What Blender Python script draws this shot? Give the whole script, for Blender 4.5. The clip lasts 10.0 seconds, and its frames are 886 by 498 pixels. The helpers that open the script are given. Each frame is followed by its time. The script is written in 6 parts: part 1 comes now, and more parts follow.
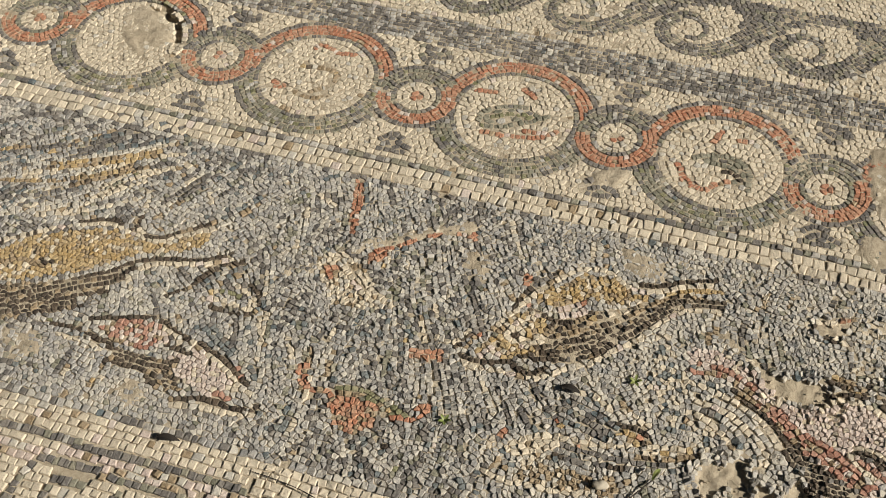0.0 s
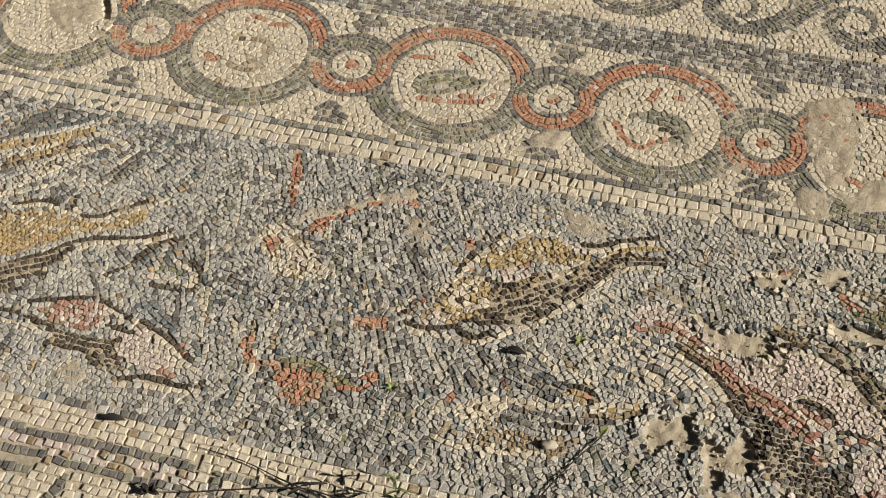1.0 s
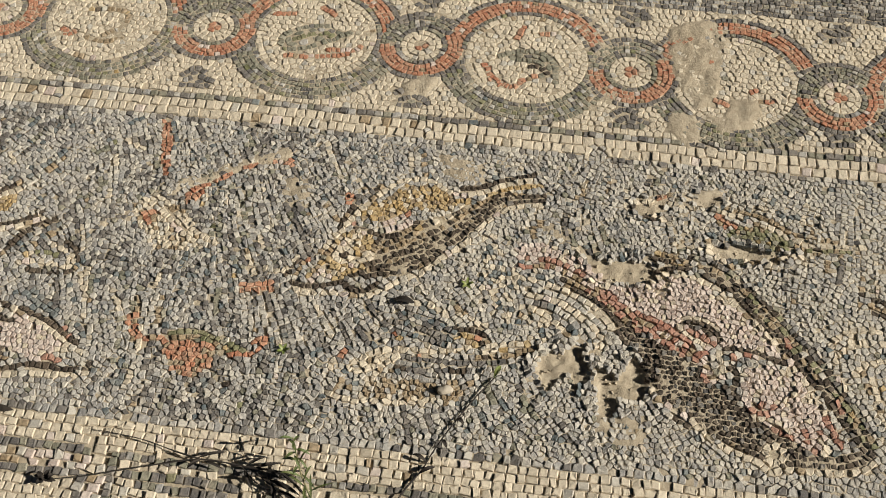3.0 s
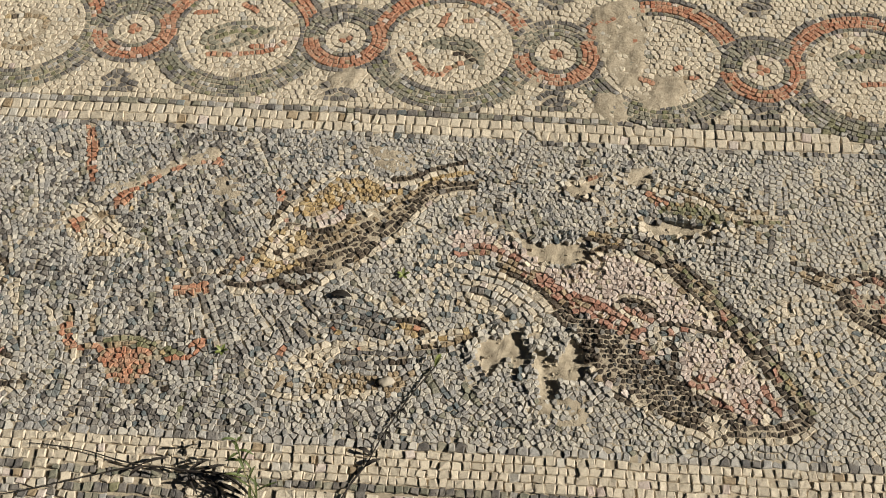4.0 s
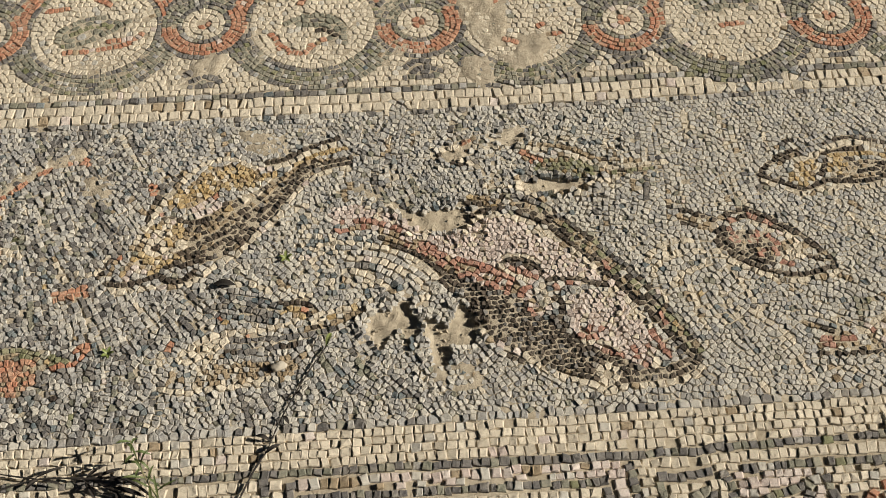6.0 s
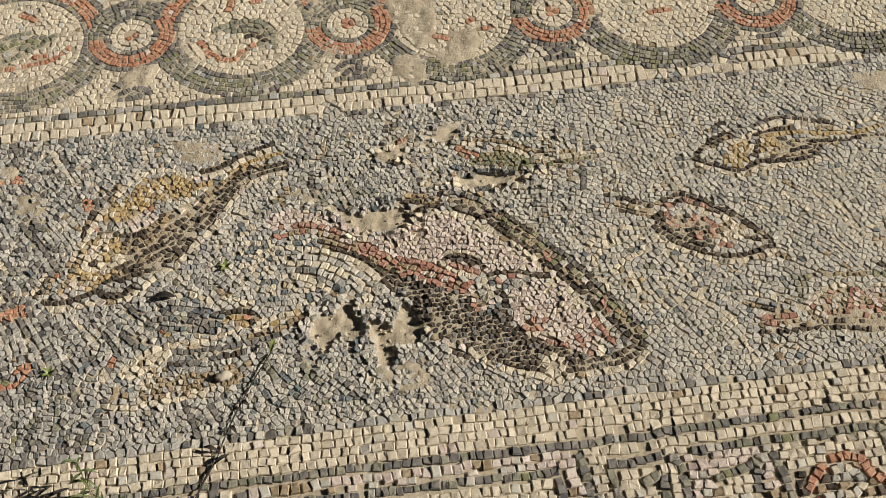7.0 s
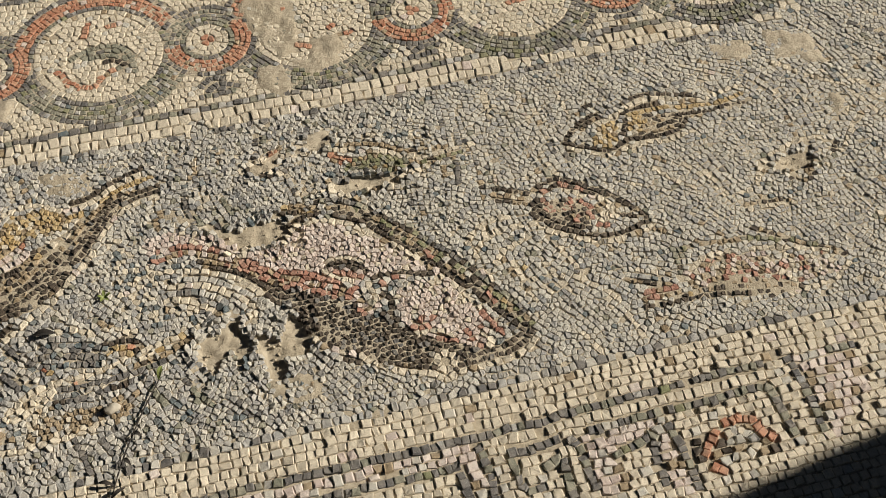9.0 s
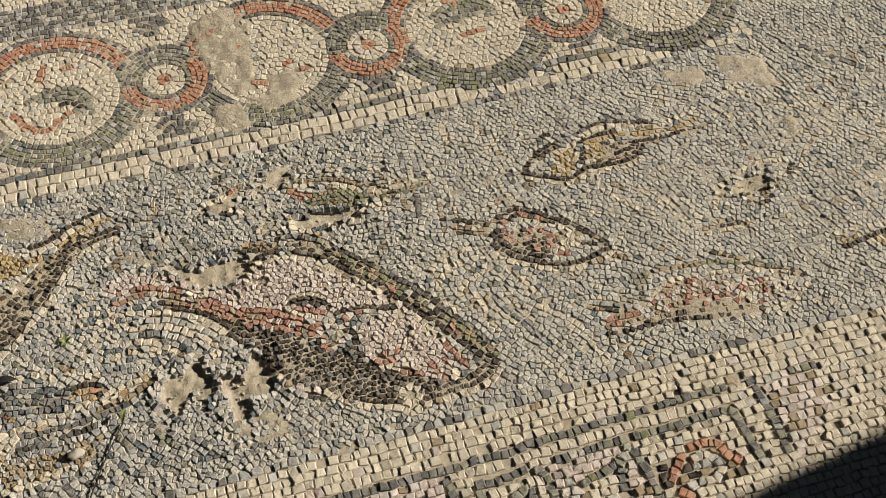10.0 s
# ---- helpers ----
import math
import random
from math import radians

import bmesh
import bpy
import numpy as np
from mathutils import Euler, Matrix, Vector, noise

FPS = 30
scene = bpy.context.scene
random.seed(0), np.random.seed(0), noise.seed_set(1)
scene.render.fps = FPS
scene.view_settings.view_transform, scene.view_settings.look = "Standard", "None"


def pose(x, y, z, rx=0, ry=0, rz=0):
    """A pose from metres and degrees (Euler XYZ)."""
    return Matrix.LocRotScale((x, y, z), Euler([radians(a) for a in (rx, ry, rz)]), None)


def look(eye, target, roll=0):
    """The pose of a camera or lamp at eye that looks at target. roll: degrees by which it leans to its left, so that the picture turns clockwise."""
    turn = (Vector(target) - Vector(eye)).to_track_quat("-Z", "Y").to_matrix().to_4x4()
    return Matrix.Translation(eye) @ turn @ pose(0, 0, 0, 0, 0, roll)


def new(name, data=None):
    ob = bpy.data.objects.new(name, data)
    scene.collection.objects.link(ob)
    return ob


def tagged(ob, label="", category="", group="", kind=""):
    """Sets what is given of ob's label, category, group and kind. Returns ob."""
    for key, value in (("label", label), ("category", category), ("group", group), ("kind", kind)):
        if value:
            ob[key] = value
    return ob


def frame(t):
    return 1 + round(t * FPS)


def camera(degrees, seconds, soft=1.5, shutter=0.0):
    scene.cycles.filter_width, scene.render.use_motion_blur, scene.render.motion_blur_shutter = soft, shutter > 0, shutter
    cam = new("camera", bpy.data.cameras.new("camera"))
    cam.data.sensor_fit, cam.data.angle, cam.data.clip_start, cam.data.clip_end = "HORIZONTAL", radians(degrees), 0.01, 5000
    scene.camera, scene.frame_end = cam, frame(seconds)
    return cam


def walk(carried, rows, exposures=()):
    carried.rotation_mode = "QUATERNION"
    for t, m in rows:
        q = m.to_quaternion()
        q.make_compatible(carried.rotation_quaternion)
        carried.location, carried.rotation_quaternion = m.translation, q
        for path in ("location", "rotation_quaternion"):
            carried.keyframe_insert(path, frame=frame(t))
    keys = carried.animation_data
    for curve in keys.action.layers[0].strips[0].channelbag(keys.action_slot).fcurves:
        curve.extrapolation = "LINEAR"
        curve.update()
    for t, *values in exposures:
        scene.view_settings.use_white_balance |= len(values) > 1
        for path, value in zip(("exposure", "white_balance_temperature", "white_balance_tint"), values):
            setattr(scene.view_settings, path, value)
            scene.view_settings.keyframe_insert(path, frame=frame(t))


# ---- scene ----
cam = camera(38.8, 10.0, 1.0)
PATH = [
    (0, (-0.055, -0.999, 1.13), (-0.47, 0.218, -0.402), -1.6),
    (0.5, (-0.052, -1.0, 1.126), (-0.425, 0.22, -0.414), -1.2),
    (1, (-0.048, -0.999, 1.123), (-0.374, 0.207, -0.438), -1.0),
    (1.5, (-0.045, -0.996, 1.123), (-0.327, 0.192, -0.461), -0.8),
    (2, (-0.042, -0.995, 1.122), (-0.278, 0.18, -0.479), -0.6),
    (2.5, (-0.035, -0.994, 1.122), (-0.235, 0.179, -0.486), -0.6),
    (4, (-0.02, -0.991, 1.119), (-0.087, 0.18, -0.501), -0.0),
    (4.5, (-0.017, -0.991, 1.118), (-0.042, 0.17, -0.511), 0.2),
    (5, (-0.013, -0.991, 1.117), (0.004, 0.157, -0.521), 0.3),
    (6.5, (0.005, -0.991, 1.114), (0.136, 0.142, -0.529), 0.7),
    (7, (0.011, -0.992, 1.113), (0.18, 0.136, -0.53), 0.7),
    (7.5, (0.018, -0.992, 1.114), (0.218, 0.129, -0.531), 0.7),
    (8, (0.025, -0.992, 1.115), (0.261, 0.118, -0.532), 0.8),
    (8.5, (0.03, -0.993, 1.114), (0.303, 0.11, -0.532), 0.9),
    (9, (0.031, -0.996, 1.11), (0.356, 0.105, -0.528), 1.4),
    (9.5, (0.036, -0.996, 1.113), (0.389, 0.101, -0.522), 1.5),
    (10, (0.038, -0.994, 1.116), (0.422, 0.126, -0.497), 1.7),
]
walk(cam, [(t, look(eye, target, roll)) for t, eye, target, roll in PATH])

# ---- light ----
SUN_AZ, SUN_EL = radians(-4.0), radians(29.0)
SUN_DIR = Vector((math.cos(SUN_EL) * math.cos(SUN_AZ), math.cos(SUN_EL) * math.sin(SUN_AZ), math.sin(SUN_EL)))
world = bpy.data.worlds.new("sky")
scene.world = world
world.use_nodes = True
sky = world.node_tree.nodes.new("ShaderNodeTexSky")
sky.sky_type, sky.sun_disc = "NISHITA", False
sky.sun_elevation, sky.sun_rotation = SUN_EL, radians(90.0) - SUN_AZ
world.node_tree.links.new(sky.outputs[0], world.node_tree.nodes["Background"].inputs[0])
world.node_tree.nodes["Background"].inputs[1].default_value = 0.006
sun = new("sun", bpy.data.lights.new("sun", "SUN"))
sun.data.energy, sun.data.angle, sun.data.color = 5.0, radians(0.6), (1.0, 0.94, 0.83)
sun.matrix_world = look(SUN_DIR * 8, (0, 0, 0))
scene.view_settings.exposure = 0.55

# ---- materials ----


def material(name, build):
    m = bpy.data.materials.new(name)
    m.use_nodes = True
    nt = m.node_tree
    build(nt, nt.nodes, nt.links, nt.nodes["Principled BSDF"])
    return m


def node(nt, kind, **values):
    n = nt.nodes.new(kind)
    for key, value in values.items():
        n.inputs[key.replace("_", " ")].default_value = value
    return n


def mixed(nt, fac, a, b):
    """A colour mix; fac, a and b are sockets or values."""
    n = nt.nodes.new("ShaderNodeMix")
    n.data_type = "RGBA"
    for at, v in ((0, fac), (6, a), (7, b)):
        if isinstance(v, bpy.types.NodeSocket):
            nt.links.new(v, n.inputs[at])
        else:
            n.inputs[at].default_value = v if at == 0 else (*v, 1)
    return n.outputs[2]


def ramp(nt, source, lo, hi, to_lo=0.0, to_hi=1.0):
    n = nt.nodes.new("ShaderNodeMapRange")
    nt.links.new(source, n.inputs[0])
    for at, v in zip((1, 2, 3, 4), (lo, hi, to_lo, to_hi)):
        n.inputs[at].default_value = v
    return n.outputs[0]


def place(nt):
    n = nt.nodes.new("ShaderNodeNewGeometry")
    return n.outputs["Position"], n.outputs["Random Per Island"]


def noise_at(nt, where, scale, detail=3.0, rough=0.6):
    n = node(nt, "ShaderNodeTexNoise", Scale=scale, Detail=detail, Roughness=rough)
    nt.links.new(where, n.inputs["Vector"])
    return n.outputs[0]


DUST = (0.445, 0.38, 0.285)


def stone(name, base, other, dust=0.5):
    """Cut stone: each piece has a tone of its own between two colours, with grain, pitting and a film of dust."""
    def build(nt, nodes, links, bsdf):
        where, island = place(nt)
        info = nodes.new("ShaderNodeObjectInfo")
        total = nodes.new("ShaderNodeMath")
        total.operation = "ADD"
        links.new(island, total.inputs[0])
        links.new(info.outputs["Random"], total.inputs[1])
        tone = nodes.new("ShaderNodeMath")
        tone.operation = "FRACT"
        links.new(total.outputs[0], tone.inputs[0])
        colour = mixed(nt, tone.outputs[0], base, other)
        grain = noise_at(nt, where, 420.0, 4.0)
        colour = mixed(nt, ramp(nt, grain, 0.48, 0.72, 0.0, 0.5), colour, tuple(c * 0.45 for c in base))
        fleck = noise_at(nt, where, 900.0, 2.0)
        colour = mixed(nt, ramp(nt, fleck, 0.56, 0.74, 0.0, 0.45), colour, tuple(min(0.7, c * 1.6 + 0.05) for c in other))
        film = noise_at(nt, where, 60.0, 5.0, 0.7)
        broad = noise_at(nt, where, 7.0, 3.0)
        amount = nodes.new("ShaderNodeMath")
        amount.operation = "MULTIPLY"
        links.new(ramp(nt, film, 0.42, 0.72), amount.inputs[0])
        links.new(ramp(nt, broad, 0.35, 0.65, dust * 0.4, dust), amount.inputs[1])
        colour = mixed(nt, amount.outputs[0], colour, DUST)
        links.new(colour, bsdf.inputs["Base Color"])
        bsdf.inputs["Roughness"].default_value = 0.78
        bsdf.inputs["Specular IOR Level"].default_value = 0.3
        bump = node(nt, "ShaderNodeBump", Strength=0.9, Distance=0.0018)
        links.new(noise_at(nt, where, 260.0, 5.0, 0.7), bump.inputs["Height"])
        links.new(bump.outputs[0], bsdf.inputs["Normal"])
    return material(name, build)


STONES = {
    "c": stone("cream_limestone", (0.62, 0.54, 0.415), (0.51, 0.44, 0.335), 0.45),
    "l": stone("pale_grey_stone", (0.52, 0.485, 0.415), (0.42, 0.395, 0.345), 0.6),
    "g": stone("blue_grey_stone", (0.255, 0.25, 0.242), (0.445, 0.422, 0.378), 0.7),
    "s": stone("slate", (0.095, 0.09, 0.088), (0.185, 0.17, 0.152), 0.42),
    "d": stone("dark_brown_stone", (0.036, 0.027, 0.021), (0.10, 0.074, 0.052), 0.22),
    "r": stone("terracotta", (0.36, 0.145, 0.082), (0.44, 0.235, 0.145), 0.5),
    "m": stone("rose_red_stone", (0.31, 0.145, 0.10), (0.43, 0.25, 0.185), 0.4),
    "o": stone("ochre_stone", (0.36, 0.245, 0.105), (0.47, 0.355, 0.195), 0.4),
    "p": stone("pink_marble", (0.50, 0.40, 0.345), (0.60, 0.52, 0.455), 0.35),
    "n": stone("olive_green_stone", (0.15, 0.155, 0.075), (0.22, 0.21, 0.12), 0.4),
    "k": stone("grey_green_stone", (0.15, 0.15, 0.11), (0.27, 0.255, 0.195), 0.5),
    "b": stone("dull_blue_stone", (0.105, 0.13, 0.14), (0.17, 0.185, 0.18), 0.4),
    "t": stone("brown_stone", (0.25, 0.185, 0.11), (0.34, 0.26, 0.165), 0.45),
}
PALETTE = {
    "pp": "ppppcp", "dd": "dddddds", "oo": "ooootc", "hh": "cocootcp", "bd": "dddtdt", "nn": "nnnkto", "nn2": "kknskg", "cc": "cccclt", "tt": "tttclg",
    "rp": "ptcpmtl", "rd": "mdmdtdmm", "pp2": "pptpplp", "bd2": "ddtddt", "bd3": "tdntdd", "mm": "mmmptm", "mm2": "mpmpc", "rt2": "ltgltctd", "gl2": "lglgcb", "rp2": "ppmclt", "rp3": "mpmtp", "cc2": "ccclt", "kr2": "rrrtr", "rd2": "tdtdl", "field": "gggggggggglllgblkg", "white": "cccccccccccl",
}


def earth(nt, nodes, links, bsdf):
    where, _ = place(nt)
    colour = mixed(nt, ramp(nt, noise_at(nt, where, 9.0, 5.0), 0.35, 0.65), (0.39, 0.33, 0.24), (0.50, 0.43, 0.325))
    colour = mixed(nt, ramp(nt, noise_at(nt, where, 160.0, 6.0, 0.7), 0.4, 0.7, 0.0, 0.6), colour, (0.22, 0.175, 0.12))
    links.new(colour, bsdf.inputs["Base Color"])
    bsdf.inputs["Roughness"].default_value = 0.95
    bsdf.inputs["Specular IOR Level"].default_value = 0.15
    bump = node(nt, "ShaderNodeBump", Strength=0.8, Distance=0.002)
    links.new(noise_at(nt, where, 330.0, 6.0, 0.75), bump.inputs["Height"])
    links.new(bump.outputs[0], bsdf.inputs["Normal"])


def plain(name, a, b, scale, rough=0.6):
    def build(nt, nodes, links, bsdf):
        where, _ = place(nt)
        links.new(mixed(nt, ramp(nt, noise_at(nt, where, scale, 4.0), 0.35, 0.65), a, b), bsdf.inputs["Base Color"])
        bsdf.inputs["Roughness"].default_value = rough
        bump = node(nt, "ShaderNodeBump", Strength=0.4, Distance=0.001)
        links.new(noise_at(nt, where, scale * 4, 4.0), bump.inputs["Height"])
        links.new(bump.outputs[0], bsdf.inputs["Normal"])
    return material(name, build)


EARTH = material("dusty_lime_mortar", earth)
LEAF = plain("leaf", (0.055, 0.085, 0.02), (0.11, 0.125, 0.04), 90.0, 0.6)
STEM = plain("stem", (0.16, 0.17, 0.07), (0.22, 0.19, 0.10), 60.0)
# near black, for dry stalks and for blades that stand in for shadows
DRY_AND_SHADOW = plain("dry_stalk_and_shadow", (0.012, 0.010, 0.008), (0.030, 0.022, 0.016), 90.0, 0.9)
PEBBLE = plain("pebble_stone", (0.42, 0.37, 0.29), (0.34, 0.30, 0.24), 120.0, 0.8)
WALLSTONE = plain("shade_wall_stone", (0.34, 0.30, 0.24), (0.25, 0.22, 0.17), 5.0, 0.9)
SOIL = plain("dry_soil", (0.30, 0.25, 0.17), (0.22, 0.18, 0.12), 2.5, 0.95)
WEED = plain("weed", (0.13, 0.17, 0.04), (0.20, 0.22, 0.07), 90.0, 0.5)

# ---- the lie of the floor ----
X0, X1, Y0, Y1 = -1.24, 1.10, -0.74, 0.56
CEMENT, PITS = [], []


def lattice(x, y, seed):
    """Smooth value noise from 0 to 1 on the unit lattice."""
    xi, yi = np.floor(x).astype(np.int64), np.floor(y).astype(np.int64)
    fx, fy = x - xi, y - yi
    fx, fy = fx * fx * (3 - 2 * fx), fy * fy * (3 - 2 * fy)

    def corner(i, j):
        h = (i * 374761393 + j * 668265263 + seed * 974711) & 0xFFFFFFFF
        h = ((h ^ (h >> 13)) * 1274126177) & 0xFFFFFFFF
        return ((h ^ (h >> 16)) & 0xFFFF) / 65535.0

    low = corner(xi, yi) * (1 - fx) + corner(xi + 1, yi) * fx
    high = corner(xi, yi + 1) * (1 - fx) + corner(xi + 1, yi + 1) * fx
    return low * (1 - fy) + high * fy


def fbm(x, y, scale, seed, octaves=3):
    total, gain, weight = 0.0, 1.0, 0.0
    for o in range(octaves):
        total = total + gain * lattice(x * scale * 2**o + 17.3 * o, y * scale * 2**o - 9.1 * o, seed + o)
        weight, gain = weight + gain, gain * 0.5
    return total / weight


def swell(x, y):
    """The gentle unevenness of the old floor."""
    return 0.005 * (fbm(x, y, 4.0, 3) - 0.5) + 0.0022 * (fbm(x, y, 18.0, 8) - 0.5)


def inside(poly, x, y):
    """Which of the points lie in a polygon."""
    hit = np.zeros(np.shape(x), bool)
    for (ax, ay), (bx, by) in zip(poly, poly[1:] + poly[:1]):
        if ay != by:
            hit ^= ((ay > y) != (by > y)) & (x < (bx - ax) * (y - ay) / (by - ay) + ax)
    return hit


# ---- the design: rows of stones and filled shapes ----
SEEDS, AREAS, TAKEN = [], [], {}
SIZE = 0.0064


def free(x, y, gap):
    i, j = int(x // 0.012), int(y // 0.012)
    for a in (i - 1, i, i + 1):
        for b in (j - 1, j, j + 1):
            for u, v in TAKEN.get((a, b), ()):
                if (u - x) ** 2 + (v - y) ** 2 < gap * gap:
                    return False
    return True


STRAY = {"m": "ptm", "c": "lpt", "d": "tsd", "s": "kgl", "r": "tpr", "o": "tco", "p": "clp", "k": "sng", "n": "kot", "g": "lsb", "l": "cg", "b": "sg", "t": "dol"}


def seed(owner, colour, x, y, angle, length, width):
    colour = random.choice(colour)
    if random.random() < 0.10:
        colour = random.choice(STRAY[colour])
    if free(x, y, 0.66 * min(length, width)):
        TAKEN.setdefault((int(x // 0.012), int(y // 0.012)), []).append((x, y))
        SEEDS.append((x, y, angle, length, width, colour, owner))


def curve(points, steps=14):
    """A smooth line through the points."""
    p = [Vector(q) for q in points]
    p = [2 * p[0] - p[1], *p, 2 * p[-1] - p[-2]]
    line = []
    for a, b, c, d in zip(p, p[1:], p[2:], p[3:]):
        for k in range(steps):
            t = k / steps
            line.append(0.5 * (2 * b + (c - a) * t + (2 * a - 5 * b + 4 * c - d) * t * t + (3 * b - a - 3 * c + d) * t**3))
    return line + [p[-2]]


def row(owner, colour, points, length=SIZE, width=SIZE, straight=False):
    """One row of stones along a line."""
    line = [Vector(q) for q in points] if straight else curve(points)
    due = length * 0.3
    for a, b in zip(line, line[1:]):
        run = (b - a).length
        while due <= run and run > 0:
            q = a + (b - a) * (due / run)
            step = length * random.uniform(0.72, 1.25)
            off = random.gauss(0, 0.06) * width
            way = (b - a) / run
            seed(owner, colour, q.x - way.y * off, q.y + way.x * off, math.atan2(way.y, way.x) + random.gauss(0, 0.09), step, width)
            due += step
        due -= run


def ring(owner, colour_at, cx, cy, r, size):
    n = max(5, round(2 * math.pi * r / size))
    turn = random.random() * 6.28
    for k in range(n):
        a = turn + 2 * math.pi * (k + random.uniform(-0.12, 0.12)) / n
        colour = colour_at(math.degrees(a) % 360)
        if colour:
            seed(owner, colour, cx + r * math.cos(a), cy + r * math.sin(a), a + math.pi / 2, 2 * math.pi * r / n, size)


def area(owner, palette, points):
    AREAS.append((owner, palette, points))


# ---- the plaited border of roundels ----
ROUNDELS = [(-0.886, 0.139), (-0.614, 0.138), (-0.341, 0.138), (-0.074, 0.131), (0.183, 0.122), (0.437, 0.108), (0.69, 0.10)]
LINKS = [(-1.03, 0.14), (-0.755, 0.140), (-0.474, 0.138), (-0.207, 0.137), (0.056, 0.124), (0.309, 0.110), (0.565, 0.10)]
LINE = 0.0070
for i, (cx, cy) in enumerate(LINKS):
    for a in range(3):
        seed("link_circle_%d" % i, "r", cx + 0.0044 * math.cos(a * 2.1), cy + 0.0044 * math.sin(a * 2.1), a * 2.1, 0.0075, 0.0075)
    ring("link_circle_%d" % i, lambda a: "c", cx, cy, 0.0145, 0.0082)
    ring("link_circle_%d" % i, lambda a: "c", cx, cy, 0.0225, 0.0078)
    ring("link_circle_%d" % i, lambda a: "sk", cx, cy, 0.0300, 0.0066)
    for r in (0.0365, 0.0430, 0.0495):
        ring("link_circle_%d" % i, lambda a: "r" if a > 185 or a < 32 else "kks" if 40 < a < 180 else "", cx, cy, r, LINE)
    ring("link_circle_%d" % i, lambda a: "s" if 205 < a < 350 or 45 < a < 150 else "", cx, cy, 0.0560, LINE)
for i, (cx, cy) in enumerate(ROUNDELS):
    over = lambda a: 12 < a < 186
    ring("roundel_%d" % i, lambda a: "ssk", cx, cy, 0.0800, 0.0068)
    for r in (0.0866, 0.0934, 0.1002):
        ring("roundel_%d" % i, lambda a: "r" if over(a) else ("kknkgks"), cx, cy, r, LINE)
    ring("roundel_%d" % i, lambda a: "s" if over(a) else ("ks"), cx, cy, 0.1066, LINE)
    ring("roundel_%d" % i, lambda a: "c", cx, cy, 0.0730, 0.0076)
for i, (cx, cy) in enumerate(LINKS):
    for y, s in ((0.045, 1), (0.222, -1)):
        area("floret_%d" % i, "dark", [(cx - 0.022, y - 0.014 * s), (cx + 0.026, y - 0.010 * s), (cx + 0.010, y + 0.010 * s), (cx - 0.004, y + 0.020 * s)])
        row("floret_%d" % i, "s", [(cx - 0.020, y + 0.004 * s), (cx - 0.006, y + 0.016 * s), (cx + 0.008, y + 0.012 * s)], 0.0072, 0.0068)
        row("floret_%d" % i, "s", [(cx - 0.014, y - 0.004 * s), (cx + 0.004, y + 0.004 * s), (cx + 0.022, y - 0.002 * s)], 0.0072, 0.0068)
        row("floret_%d" % i, "s", [(cx - 0.006, y - 0.012 * s), (cx + 0.012, y - 0.011 * s)], 0.0072, 0.0068)

# ---- straight bands ----
CORNER = 0.752
row("upper_band", "skg", [(X0, 0.019), (CORNER, 0.014)], 0.0100, 0.0088, True)
row("upper_band", "c", [(X0, 0.0068), (CORNER, 0.0025)], 0.0116, 0.0140, True)
row("upper_band", "c", [(X0, -0.0075), (CORNER, -0.0118)], 0.0116, 0.0140, True)
row("upper_band", "c", [(X0, 0.0278), (CORNER, 0.0228)], 0.0090, 0.0085, True)
row("fish_panel", "sgl", [(X0, -0.0185), (CORNER, -0.0228)], 0.0082, 0.0080, True)
row("side_band", "s", [(0.748, 0.018), (0.748, Y1)], 0.0120, 0.0100, True)
row("side_band", "c", [(0.762, 0.0), (0.762, Y1)], 0.0145, 0.0150, True)
row("side_band", "c", [(0.777, -0.01), (0.777, Y1)], 0.0145, 0.0150, True)
for n in range(8):
    row("dark_stripe", "ssg", [(X0, 0.2480 + 0.0069 * n), (0.735, 0.2460 + 0.0069 * n)], 0.0078, 0.0069, True)
row("scroll_ground", "c", [(X0, 0.3040), (0.735, 0.3020)], 0.0092, 0.0090, True)
for n in range(3):
    row("lower_band", "c", [(X0, -0.4320 - 0.0096 * n), (X1, -0.4330 - 0.0096 * n)], 0.0103, 0.0096, True)
row("fish_panel", "gsgl", [(X0, -0.4225), (X1, -0.4235)], 0.0095, 0.0095, True)

# ---- running scrolls ----
SPIRAL = [(0.112, 0.050), (0.082, 0.020), (0.058, -0.008), (0.026, -0.030), (-0.010, -0.034), (-0.036, -0.010), (-0.036, 0.014), (-0.014, 0.034), (0.010, 0.030), (0.020, 0.012), (0.012, -0.006), (-0.004, -0.008)]
for k in range(-6, 5):
    cx, cy = -0.155 + 0.157 * k, 0.362
    line = [Vector((cx + u, cy + v)) for u, v in SPIRAL]
    for side, last in ((0.0, 12), (-0.0066, 9), (0.0066, 8), (0.0132, 6), (-0.0132, 4)):
        way = [(b - a).normalized() for a, b in zip(line, line[1:] + [2 * line[-1] - line[-2]])]
        row("scroll_%d" % (k + 7), "ssk", [(p.x + w.y * side, p.y - w.x * side) for p, w in zip(line, way)][:last], 0.0070, 0.0066)
    area("scroll_%d" % (k + 7), "dark", [(cx + u, cy + v) for u, v in ((0.050, -0.030), (0.088, 0.000), (0.112, 0.034), (0.150, 0.060), (0.200, 0.074), (0.200, 0.090), (0.030, 0.090), (0.062, 0.056), (0.064, 0.020))])
PALETTE["dark"] = "sssssk"

